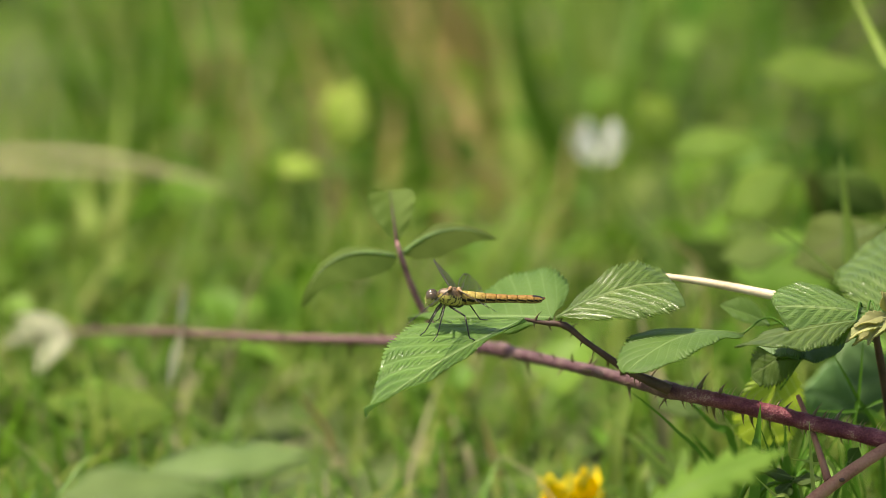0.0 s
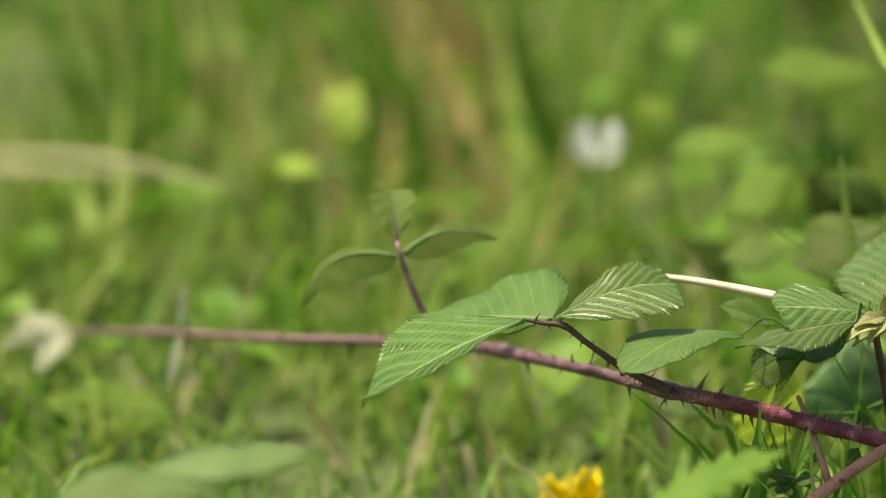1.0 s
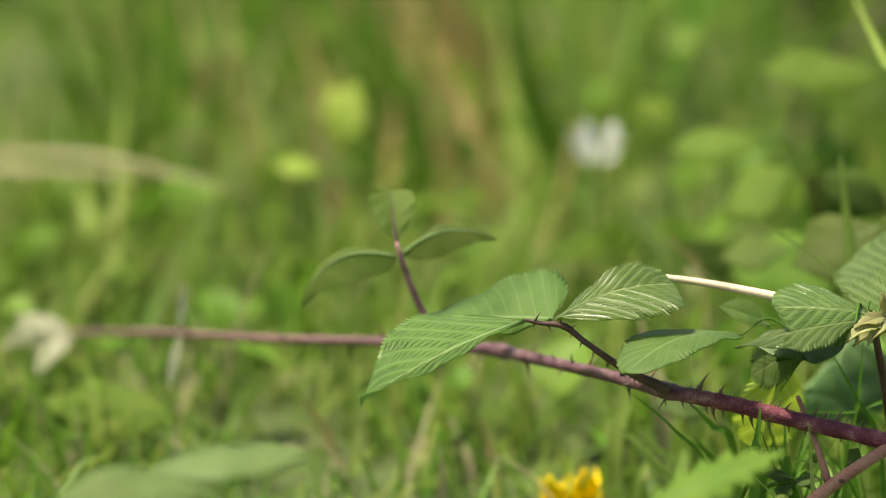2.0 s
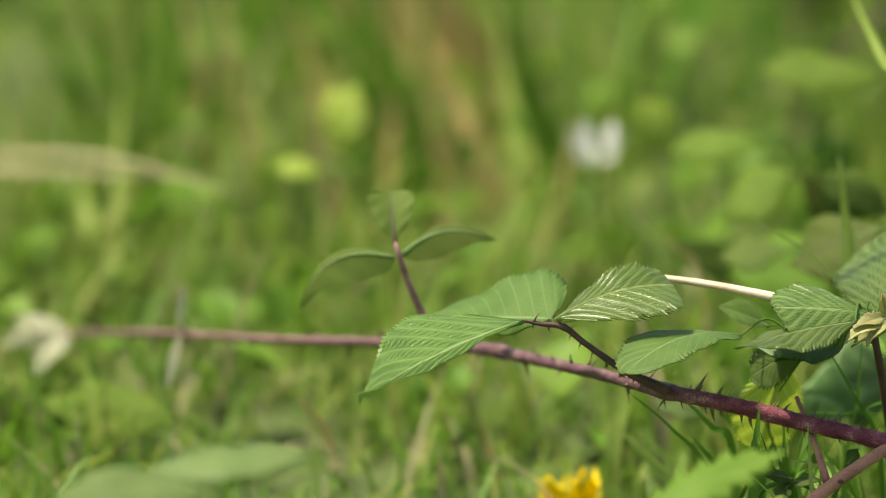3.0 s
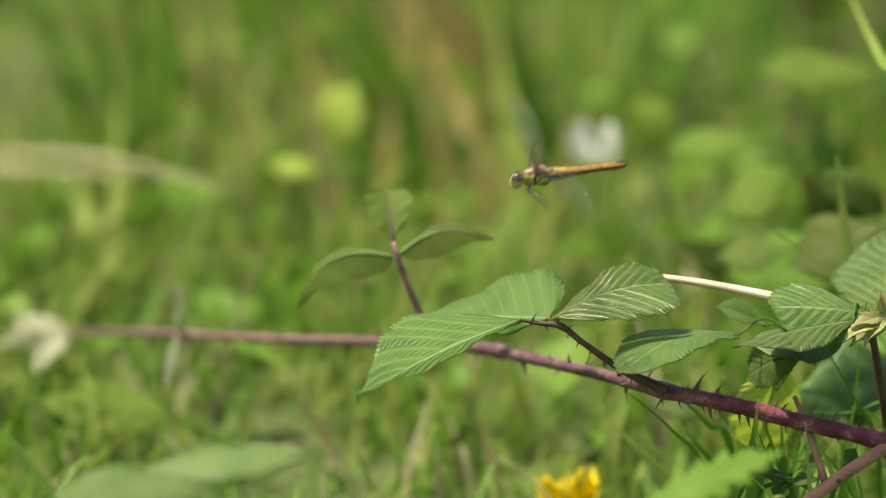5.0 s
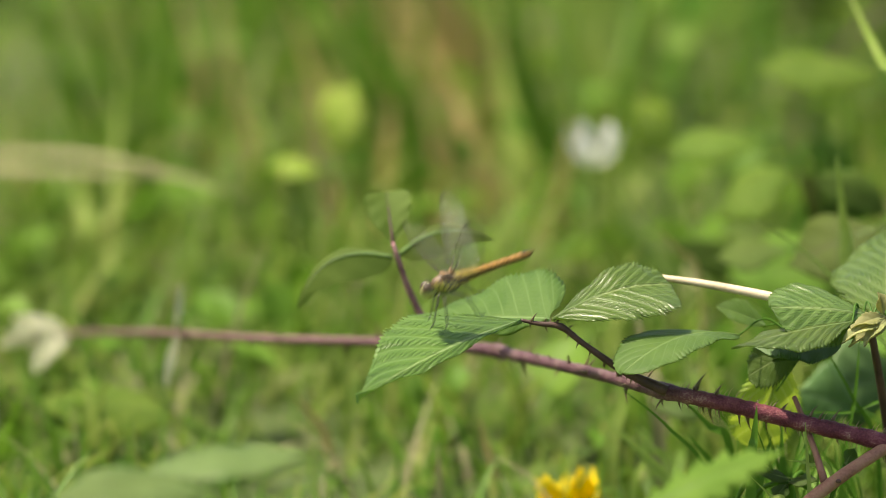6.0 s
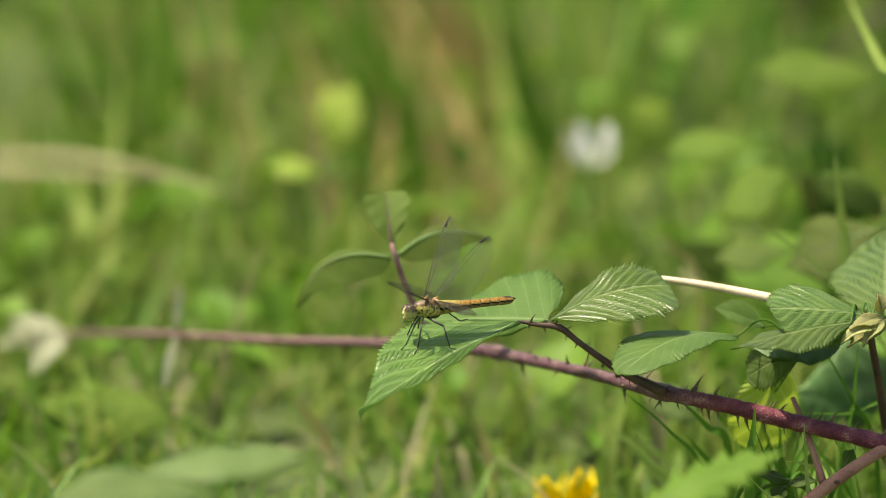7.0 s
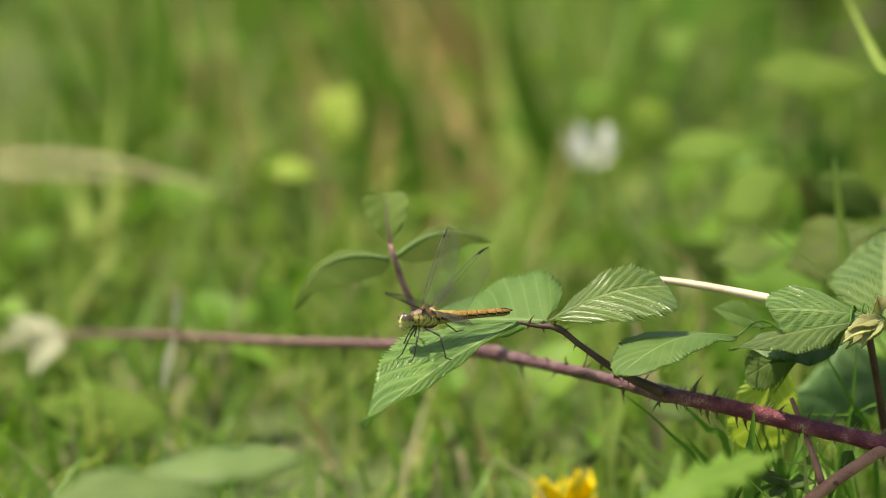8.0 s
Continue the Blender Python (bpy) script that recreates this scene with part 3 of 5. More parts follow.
for base, tip, wide, s in (((0.1339, -0.006, 0.1007), (0.1205, -0.012, 0.0942), 0.007, 41), ((0.1343, -0.006, 0.0981), (0.1228, -0.008, 0.0921), 0.006, 42), ((0.1332, -0.006, 0.1021), (0.1315, -0.006, 0.1086), 0.006, 43), ((0.1335, -0.007, 0.1013), (0.1233, -0.01, 0.0982), 0.006, 46), ((0.134, -0.008, 0.1009), (0.1271, -0.012, 0.0932), 0.005, 47)):
    leaflet(second, base, tip, (0, -0.8, 0.5), wide, LEAF_BUD, LEAF_BUD, fold=35, curl=0.5, twist=60, seed=s, rows=60, pleat=0.0, teeth=8, tooth=0.1, label="shrivelled yellowish bud leaf")

# pink cane across the lower corner
lower = thing("bramble_cane", "bare pinkish bramble cane with a side twig in the grass", "cane")
low_line = [(0.1045, -0.02, 0.0421), (0.1165, -0.015, 0.0504), (0.1268, -0.01, 0.0564), (0.1392, 0, 0.0613)]
part("cane", tube(low_line, [0.0021, 0.002, 0.0019, 0.0018], 12, 8, 0.04, 6), CANE_PINK, lower)
twig_line = [(0.1159, -0.012, 0.051), (0.1134, -0.005, 0.0582), (0.1107, 0.004, 0.0646), (0.1074, 0.01, 0.0718)]
part("twig", tube(twig_line, [0.0013, 0.001, 0.0009, 0.0007], 8, 6, 0.05, 7), CANE_PINK, lower)

# straw stalk
straw = thing("straw_stalk", "dry cream straw stalk lying across the leaves", "straw")
part("stalk", tube([(0.0612, 0.026, 0.1058), (0.0798, 0.02, 0.1046), (0.1017, 0.012, 0.1022), (0.1085, 0.01, 0.1013)], [0.0008, 0.0012, 0.0015, 0.0015], 10, 8), STRAW, straw)


# ---- dragonfly ----
def simple(name, colour, rough, spec=0.5):
    m, tree, bsdf, out = nodes_of(name)
    n = grain(tree, 2500.0)
    tree.links.new(mixed(tree, smooth(tree, n, 0.3, 0.7), tuple(0.7 * c for c in colour), colour), bsdf.inputs["Base Color"])
    bsdf.inputs["Roughness"].default_value, bsdf.inputs["Specular IOR Level"].default_value = rough, spec
    return m


def abdomen_material():
    m, tree, bsdf, out = nodes_of("abdomen")
    uv = tree.nodes.new("ShaderNodeSeparateXYZ")
    tree.links.new(tree.nodes.new("ShaderNodeTexCoord").outputs["UV"], uv.inputs[0])
    u, v = uv.outputs[0], uv.outputs[1]
    place = tree.nodes.new("ShaderNodeSeparateXYZ")
    tree.links.new(object_place(tree), place.inputs[0])
    low = maths(tree, "ABSOLUTE", maths(tree, "SUBTRACT", v, 0.5))
    base = ramp(tree, low, [(0.0, (0.04, 0.03, 0.015)), (0.12, (0.25, 0.19, 0.08)), (0.22, (0.38, 0.27, 0.08)), (0.34, (0.32, 0.175, 0.035)), (0.5, (0.19, 0.09, 0.018))])
    base = mixed(tree, maths(tree, "MULTIPLY", smooth(tree, place.outputs[0], 0.013, 0.006), 0.75), base, (0.36, 0.32, 0.08))
    wavy = maths(tree, "ADD", low, maths(tree, "MULTIPLY", maths(tree, "SUBTRACT", u, 0.5), 0.05))
    stripe = maths(tree, "SUBTRACT", 1.0, smooth(tree, maths(tree, "ABSOLUTE", maths(tree, "SUBTRACT", wavy, 0.225)), 0.026, 0.044))
    edge = smooth(tree, maths(tree, "ABSOLUTE", maths(tree, "SUBTRACT", u, 0.5)), 0.42, 0.49)
    joint = smooth(tree, u, 0.86, 0.92)
    dark = maths(tree, "MAXIMUM", maths(tree, "MULTIPLY", stripe, maths(tree, "SUBTRACT", 1.0, joint)), maths(tree, "MULTIPLY", edge, 0.35))
    tail = maths(tree, "MULTIPLY", maths(tree, "MULTIPLY", smooth(tree, place.outputs[0], 0.0235, 0.0245), smooth(tree, place.outputs[0], 0.0285, 0.027)), smooth(tree, low, 0.34, 0.4))
    dark = maths(tree, "MAXIMUM", dark, tail)
    mottled = mixed(tree, maths(tree, "MULTIPLY", smooth(tree, grain(tree, 1500.0), 0.42, 0.62), 0.75), base, (0.15, 0.075, 0.015))
    tree.links.new(mixed(tree, dark, mottled, (0.012, 0.009, 0.007)), bsdf.inputs["Base Color"])
    bsdf.inputs["Roughness"].default_value = 0.5
    bsdf.inputs["Specular IOR Level"].default_value = 0.25
    return m


def thorax_material():
    m, tree, bsdf, out = nodes_of("thorax")
    place = tree.nodes.new("ShaderNodeSeparateXYZ")
    tree.links.new(object_place(tree), place.inputs[0])
    x, z = place.outputs[0], place.outputs[2]
    wobble = maths(tree, "MULTIPLY", maths(tree, "SUBTRACT", grain(tree, 620.0), 0.5), 0.0034)
    slant = maths(tree, "ADD", maths(tree, "ADD", maths(tree, "MULTIPLY", x, 0.9), maths(tree, "MULTIPLY", z, -0.55)), wobble)
    cycle = maths(tree, "ABSOLUTE", maths(tree, "SUBTRACT", maths(tree, "FRACT", maths(tree, "MULTIPLY", slant, 600.0)), 0.5))
    line = maths(tree, "SUBTRACT", 1.0, smooth(tree, cycle, 0.04, 0.12))
    patch = smooth(tree, grain(tree, 1100.0), 0.6, 0.66)
    dark = maths(tree, "MAXIMUM", line, patch)
    under = maths(tree, "SUBTRACT", 1.0, smooth(tree, maths(tree, "ADD", z, wobble), -0.0024, -0.0019))
    dark = maths(tree, "MAXIMUM", dark, under)
    base = mixed(tree, smooth(tree, maths(tree, "ADD", z, wobble), 0.0004, 0.0016), (0.44, 0.39, 0.09), (0.13, 0.075, 0.03))
    tree.links.new(mixed(tree, dark, base, (0.015, 0.012, 0.008)), bsdf.inputs["Base Color"])
    bsdf.inputs["Roughness"].default_value = 0.45
    bump(tree, bsdf, grain(tree, 3000.0), 0.4, 0.0002)
    return m


def eye_material():
    m, tree, bsdf, out = nodes_of("compound_eye")
    place = tree.nodes.new("ShaderNodeSeparateXYZ")
    tree.links.new(object_place(tree), place.inputs[0])
    tone = ramp(tree, smooth(tree, place.outputs[2], -0.002, 0.002), [(0.0, (0.42, 0.42, 0.14)), (0.6, (0.28, 0.29, 0.1)), (0.76, (0.15, 0.13, 0.05)), (0.9, (0.06, 0.045, 0.022)), (1.0, (0.05, 0.034, 0.018))])
    flecks = smooth(tree, grain(tree, 900.0), 0.52, 0.6)
    tree.links.new(mixed(tree, flecks, tone, (0.05, 0.04, 0.02)), bsdf.inputs["Base Color"])
    bsdf.inputs["Roughness"].default_value = 0.12
    cell = add(tree, "ShaderNodeTexVoronoi", Scale=9000.0)
    tree.links.new(object_place(tree), cell.inputs["Vector"])
    bump(tree, bsdf, cell.outputs[0], 0.15, 0.0001)
    return m


def wing_material():
    m, tree, bsdf, out = nodes_of("wing_membrane")
    clear, gloss, mix = tree.nodes.new("ShaderNodeBsdfTransparent"), tree.nodes.new("ShaderNodeBsdfGlossy"), tree.nodes.new("ShaderNodeMixShader")
    clear.inputs[0].default_value = (0.94, 0.95, 0.93, 1)
    gloss.inputs["Roughness"].default_value = 0.3
    glint = smooth(tree, grain(tree, 2000.0), 0.56, 0.64)
    tree.links.new(maths(tree, "ADD", maths(tree, "MULTIPLY", glint, 0.26), 0.012), mix.inputs[0])
    height = grain(tree, 1500.0)
    n = tree.nodes.new("ShaderNodeBump")
    n.inputs["Strength"].default_value, n.inputs["Distance"].default_value = 1.0, 0.0004
    tree.links.new(height, n.inputs["Height"])
    tree.links.new(n.outputs[0], gloss.inputs["Normal"])
    tree.links.new(clear.outputs[0], mix.inputs[1])
    tree.links.new(gloss.outputs[0], mix.inputs[2])
    tree.links.new(mix.outputs[0], out.inputs[0])
    return m


ABDOMEN, THORAX, EYES, WING = abdomen_material(), thorax_material(), eye_material(), wing_material()
FACE = stuff_material("face_yellow", [(0.03, 0.02, 0.015), (0.36, 0.36, 0.13), (0.48, 0.47, 0.2), (0.05, 0.035, 0.02), (0.02, 0.015, 0.01)], 0.6, 900.0, relief=0.1, spec=0.2)
BLACK = simple("leg_black", (0.02, 0.017, 0.012), 0.4)
VEIN = simple("wing_vein", (0.035, 0.026, 0.015), 0.4, 0.3)
BROWN = simple("wing_base_brown", (0.3, 0.17, 0.07), 0.5)

dragonfly = thing("dragonfly", "orange and yellow darter dragonfly with clear veined wings", "dragonfly")


def blob(centre, radii, rings=14, sides=18, slant=0.0, bm=None, shape=None):
    """A rounded body along x; slant shears it forward towards the top."""
    bm = bm or bmesh.new()
    made = []
    for i in range(rings + 1):
        a = math.pi * i / rings
        x, r = -math.cos(a), max(math.sin(a), 0.02)
        ring = []
        for j in range(sides):
            b = 2 * math.pi * j / sides
            y, z = r * math.sin(b), r * math.cos(b)
            k = shape(x, y, z) if shape else 1.0
            ring.append(bm.verts.new((centre[0] + radii[0] * x + slant * radii[2] * z, centre[1] + radii[1] * y * k, centre[2] + radii[2] * z * k)))
        made.append(ring)
    for a, b in zip(made, made[1:]):
        for j in range(sides):
            bm.faces.new((a[j], b[j], b[(j + 1) % sides], a[(j + 1) % sides]))
    bm.faces.new(made[0])
    bm.faces.new(made[-1][::-1])
    bmesh.ops.recalc_face_normals(bm, faces=bm.faces)
    return bm


def build_dragonfly(parent):
    mm = 0.001
    part("thorax", blob((0.1 * mm, 0, -0.1 * mm), (4.6 * mm, 2.5 * mm, 3.1 * mm), 18, 22, -0.28, None, lambda x, y, z: 1.0 + 0.08 * math.sin(5 * x) * abs(z)), THORAX, parent, "yellow thorax with black diagonal seams")
    part("prothorax", blob((-4.1 * mm, 0, -0.3 * mm), (1.1 * mm, 1.2 * mm, 1.3 * mm), 10, 14), THORAX, parent)
    head = part("head", blob((-6.2 * mm, 0, -0.9 * mm), (1.8 * mm, 2.2 * mm, 2.4 * mm), 12, 16), FACE, parent, "pale yellow-green face")
    part("labrum", blob((-7.3 * mm, 0, -1.9 * mm), (0.7 * mm, 1.2 * mm, 0.9 * mm), 10, 14), FACE, head)
    part("frons", blob((-7.6 * mm, 0, -0.7 * mm), (0.6 * mm, 0.8 * mm, 0.6 * mm), 10, 12), FACE, head)
    for side in (-1, 1):
        eye = blob((0, 0, 0), (2.0 * mm, 1.7 * mm, 2.3 * mm), 16, 20)
        ob = part("eye", eye, EYES, head, "glossy brown and green compound eye")
        ob.location = (-5.95 * mm, side * 1.5 * mm, -0.3 * mm)
        ob.rotation_euler = (radians(-12 * side), radians(-10), radians(12 * side))
    # abdomen
    lengths = [1.5, 2.6, 3.1, 3.2, 3.2, 3.1, 2.9, 2.1, 1.5, 0.9]
    widths = [2.3, 2.35, 2.1, 1.72, 1.48, 1.38, 1.35, 1.38, 1.42, 1.22, 0.8]
    x = 3.0
    for k, length in enumerate(lengths):
        bm = bmesh.new()
        layer = bm.loops.layers.uv.new("UVMap")
        rings = []
        for i in range(7):
            u = i / 6
            r = widths[k] * (1 - u) + widths[k + 1] * u
            r *= 1 - 0.03 * (abs(2 * u - 1) ** 6)
            ring = []
            for j in range(18):
                a = 2 * math.pi * j / 18
                sag = -0.12 * (x + u * length - 3) / 25
                ring.append((bm.verts.new(((x + u * length) * mm, 0.9 * r * math.sin(a) * mm, (-0.2 + sag + r * math.cos(a) * 0.92) * mm)), u, j / 18))
            rings.append(ring)
        for a, b in zip(rings, rings[1:]):
            for j in range(18):
                q = (a[j], a[(j + 1) % 18], b[(j + 1) % 18], b[j])
                f = bm.faces.new([c[0] for c in q])
                for n, (loop, c) in enumerate(zip(f.loops, q)):
                    around = c[2] if not (j == 17 and n in (1, 2)) else 1.0
                    loop[layer].uv = (c[1], (around + 0.0) % 1.0001)
        for ring, flip in ((rings[0], True), (rings[-1], False)):
            bm.faces.new([c[0] for c in (ring[::-1] if flip else ring)])
        bmesh.ops.recalc_face_normals(bm, faces=bm.faces)
        part("abdomen_segment", bm, ABDOMEN, parent)
        x += length
    for side in (-1, 1):
        part("tail_appendage", tube([(x * mm, side * 0.4 * mm, 0.0), ((x + 0.5) * mm, side * 0.5 * mm, 0.03 * mm), ((x + 0.9) * mm, side * 0.45 * mm, 0.05 * mm)], [0.0003, 0.00028, 0.00008], 7, 3), ABDOMEN, parent)


build_dragonfly(dragonfly)
part("knot", blob((0.1198, -0.0165, 0.0526), (0.0009, 0.0006, 0.0007), 8, 10), CANE_BROWN, lower, "dark scar on the bark")


def wing_bm(span, chord, hind):
    """Outline and veins of one wing along +y, its front edge towards -x."""
    def front(s):
        return -0.02 * chord - 0.06 * chord * math.sin(math.pi * min(1, s * 1.1)) + 0.5 * chord * max(0, s - 0.86) ** 1.6 * 6

    def back(s):
        if hind:
            w = min(1, 0.42 + 5 * s) * (1 - 0.45 * s)
        else:
            w = min(1, 0.22 + 2.4 * s) * (1 - 0.12 * s)
        return chord * (w * (1 - max(0, (s - 0.72) / 0.28) ** 2.6) + 0.25 * max(0, s - 0.8) * 2)

    membrane = bmesh.new()
    grid = []
    for i in range(25):
        s = i / 24
        a, b = front(s), max(back(s), front(s) + 0.0001)
        grid.append([membrane.verts.new((a + (b - a) * k / 8, span * s, 0.00016 * (-1) ** k * (1 - 0.6 * s))) for k in range(9)])
    for p, q in zip(grid, grid[1:]):
        for k in range(8):
            membrane.faces.new((p[k], p[k + 1], q[k + 1], q[k]))

    veins = bmesh.new()

    def vein(points, r):
        tube(points, r, 4, 1, bm=veins)

    def mid(s, f):
        a, b = front(s), max(back(s), front(s) + 0.0001)
        return (a + (b - a) * f, span * s, 0.0)

    steps = [i / 20 for i in range(21)]
    for f, r, end in ((0.0, 0.00017, 1.0), (0.08, 0.00008, 0.5), (0.13, 0.00013, 0.97), (0.3, 0.00006, 0.98), (0.39, 0.00004, 0.96), (0.48, 0.00005, 0.95), (0.57, 0.00003, 0.94), (0.66, 0.00005, 0.92), (0.75, 0.00003, 0.9), (0.84, 0.00004, 0.9), (0.92, 0.00003, 0.9), (1.0, 0.00005, 1.0)):
        vein([mid(s * end, f + 0.04 * math.sin(3 * s) * (0 < f < 1)) for s in steps], [r, 0.7 * r])
    rnd = random.Random(7 + hind)
    bands = (0.0, 0.13, 0.3, 0.39, 0.48, 0.57, 0.66, 0.75, 0.84, 0.92, 1.0)
    for lo, hi in zip(bands, bands[1:]):
        for k in range(1, 34 if lo else 18):
            s = (k + rnd.uniform(-0.2, 0.2)) / (34 if lo else 18)
            vein([mid(s, lo), mid(min(0.99, s + 0.012), hi)], [0.000025, 0.000025])
    stigma = bmesh.new()
    s0, s1 = 0.86, 0.935
    ring = [mid(s0, 0.0), mid(s1, 0.0), mid(s1 + 0.005, 0.1), mid(s0 - 0.005, 0.1)]
    top = [stigma.verts.new((p[0], p[1], 0.0001)) for p in ring]
    low = [stigma.verts.new((p[0], p[1], -0.0001)) for p in ring]
    stigma.faces.new(top)
    stigma.faces.new(low[::-1])
    for i in range(4):
        stigma.faces.new((top[i], low[i], low[(i + 1) % 4], top[(i + 1) % 4]))
    bmesh.ops.recalc_face_normals(stigma, faces=stigma.faces)
    root = tube([(0, -0.0006, 0), (0.0004, 0.0008, 0.0001), (0.0008, 0.002, 0)], [0.0007, 0.0005, 0.0001], 7, 4)
    return membrane, veins, stigma, root


wings = {}
for key, side, hind, root_at in (("far_fore", 1, False, (-0.6, 1.0, 2.6)), ("far_hind", 1, True, (2.0, 1.0, 2.3)), ("near_fore", -1, False, (-0.6, -1.0, 2.6)), ("near_hind", -1, True, (2.0, -1.0, 2.3))):
    sheet, veins, stigma, root = wing_bm(0.0275 if hind else 0.029, 0.0102 if hind else 0.0072, hind)
    if side < 0:
        for bm in (sheet, veins, stigma, root):
            bmesh.ops.scale(bm, vec=(1, -1, 1), verts=bm.verts)
            bmesh.ops.reverse_faces(bm, faces=bm.faces)
    ob = part("hindwing" if hind else "forewing", sheet, WING, dragonfly, "clear netted wing with a dark spot")
    part("vein_net", veins, VEIN, ob)
    part("wing_spot", stigma, BLACK, ob, "dark brown wing spot")
    part("wing_root", root, BROWN, ob)
    for piece in (ob, *ob.children):
        piece.cycles.motion_steps = 4
    wings[key] = (ob, side, Vector(root_at) * 0.001)


def wing_pose(key, way, chord=(1, 0, -0.25)):
    """A wing on its root that points along way (in the body's space), its hind edge towards the tail."""
    ob, side, root = wings[key]
    y = Vector(way).normalized() * side
    x = Vector(chord)
    x = (x - y * x.dot(y)).normalized()
    z = x.cross(y)
    return Matrix(((x.x, y.x, z.x, root.x), (x.y, y.y, z.y, root.y), (x.z, y.z, z.z, root.z), (0, 0, 0, 1)))


legs = []
for coxa, knee, ankle, foot in (
        ((-3.0, -1.0, -2.2), (-4.6, -3.2, -3.8), (-7.8, -4.4, -9.6), (-9.4, -4.8, -10.9)),
        ((-2.2, -1.1, -2.5), (-2.6, -5.0, -3.4), (-4.2, -7.2, -10.0), (-5.4, -7.8, -11.6)),
        ((-0.8, -1.1, -2.5), (4.0, -5.0, -4.6), (5.4, -7.0, -10.8), (7.2, -7.4, -11.4)),
        ((-3.0, 1.0, -2.2), (-4.4, 3.2, -4.2), (-7.0, 3.4, -9.2), (-8.0, 3.4, -10.6)),
        ((-2.2, 1.1, -2.5), (-2.2, 4.6, -3.4), (-3.6, 7.4, -8.6), (-4.6, 8.0, -9.6)),
        ((-0.8, 1.1, -2.5), (5.4, 4.4, -3.4), (8.6, 7.0, -8.6), (11.0, 7.6, -8.9))):
    c = Vector(coxa)
    line = [(Vector(p) - c) * 0.001 for p in (coxa, knee, ankle, foot)]
    bm = tube([line[0], line[1]], [0.00036, 0.00027], 7, 3)
    tube([line[1], line[2]], [0.00025, 0.00017], 6, 3, bm=bm)
    tube([line[2], line[3]], [0.00018, 0.00014], 6, 2, bm=bm)
    rnd = random.Random(3)
    for k in range(7):
        p = line[1].lerp(line[2], (k + 0.7) / 8)
        way = Vector((rnd.uniform(0.3, 1), rnd.uniform(-0.6, 0.6), rnd.uniform(-0.6, -0.1))).normalized()
        tube([p, p + way * 0.0008], [0.00006, 0.00001], 4, 1, bm=bm)
    ob = part("leg", bm, BLACK, dragonfly, "thin black spiny leg")
    legs.append((ob, c * 0.001))

# ---- meadow flowers, leaves and stalks behind ----
def flower(name, label, at, head, petals, size, material, cup, foot, broad=0.62, inner=0.0, rim=0.1):
    """A flower on a stalk: separate curved petals round a small centre."""
    ob = thing(name, label, "flower")
    at, foot = Vector(at), Vector(foot)
    part("stalk", tube([foot, foot.lerp(at, 0.5) + Vector((0.004, 0, 0)), at], [0.0011, 0.0009, 0.0008], 8, 6), GRASS_PALE, ob)
    for k in range(petals):
        a = 2 * math.pi * k / petals + radians(54)
        bm = bmesh.new()
        rows = []
        for i in range(9):
            u = i / 8
            w = broad * size * math.sin(math.pi * (0.12 + 0.84 * u)) ** 0.55 * min(1, 0.3 + 150 * inner + 1.4 * u)
            lift = cup * size * u ** 1.5
            rows.append([bm.verts.new((inner + size * u * (1 - 0.35 * cup * u), w * j / 4, lift + rim * size * (j / 4) ** 2 * u)) for j in range(-4, 5)])
        for p, q in zip(rows, rows[1:]):
            for j in range(8):
                bm.faces.new((p[j], q[j], q[j + 1], p[j + 1]))
        petal = part("petal", bm, material, ob)
        s = petal.modifiers.new("thickness", "SOLIDIFY")
        s.thickness = 0.0002
        petal.matrix_basis = Matrix.Translation(at) @ head @ pose(0, 0, 0, 0, 0, math.degrees(a))
    centre = part("centre", blob(tuple(at + head.to_3x3() @ Vector((0, 0, 0.0012))), (0.0016, 0.0016, 0.0012), 8, 10), GRASS_PALE, ob)
    return ob


flower("buttercup", "bright yellow buttercup with glossy cupped petals in grass", (0.0422, 0.12, 0.0038), pose(0, 0, 0, -18, -12, 0) @ pose(0, 0, 0, 0, 0, 36), 5, 0.0142, PETAL, 0.95, (0.0389, 0.125, -0.005), 0.56, rim=-0.3)
flower("white_flower", "white cup-shaped meadow flower on a green stalk", (0.0532, 0.36, 0.0617), pose(0, 0, 0, 6, 0, 0), 6, 0.0095, PETAL_WHITE, 1.15, (0.0662, 0.34, -0.0046), 0.28, 0.0035)


def blade(base, mid, tip, width, material, label, name="wild_grass", category="grass", facing=(-0.45, -0.85, 0.3)):
    """A single broad blade with a keel."""
    points = [Vector(base), Vector(mid), Vector(tip)]
    if points[0].z > 0.01 and facing[2] < 0.9:
        b = points[0]
        points.insert(0, Vector((b.x + 0.3 * (b.x - points[1].x), b.y + 0.005, -0.005)))
    line = curve_points(points, 10)
    bm = bmesh.new()
    rows = []
    n = len(line)
    for i, p in enumerate(line):
        along = (line[min(n - 1, i + 1)] - line[max(0, i - 1)]).normalized()
        side = along.cross(Vector(facing)).normalized()
        out = side.cross(along)
        w = 0.5 * width * (1 - (i / (n - 1)) ** 2.5) * min(1, 0.5 + 3 * i / n) + 0.00005
        rows.append([bm.verts.new(p - side * w + out * 0.3 * w), bm.verts.new(p), bm.verts.new(p + side * w + out * 0.3 * w)])
    for a, b in zip(rows, rows[1:]):
        for j in range(2):
            bm.faces.new((a[j], a[j + 1], b[j + 1], b[j]))
    ob = mesh_object(name, bm, material)
    return tagged(ob, label, category)


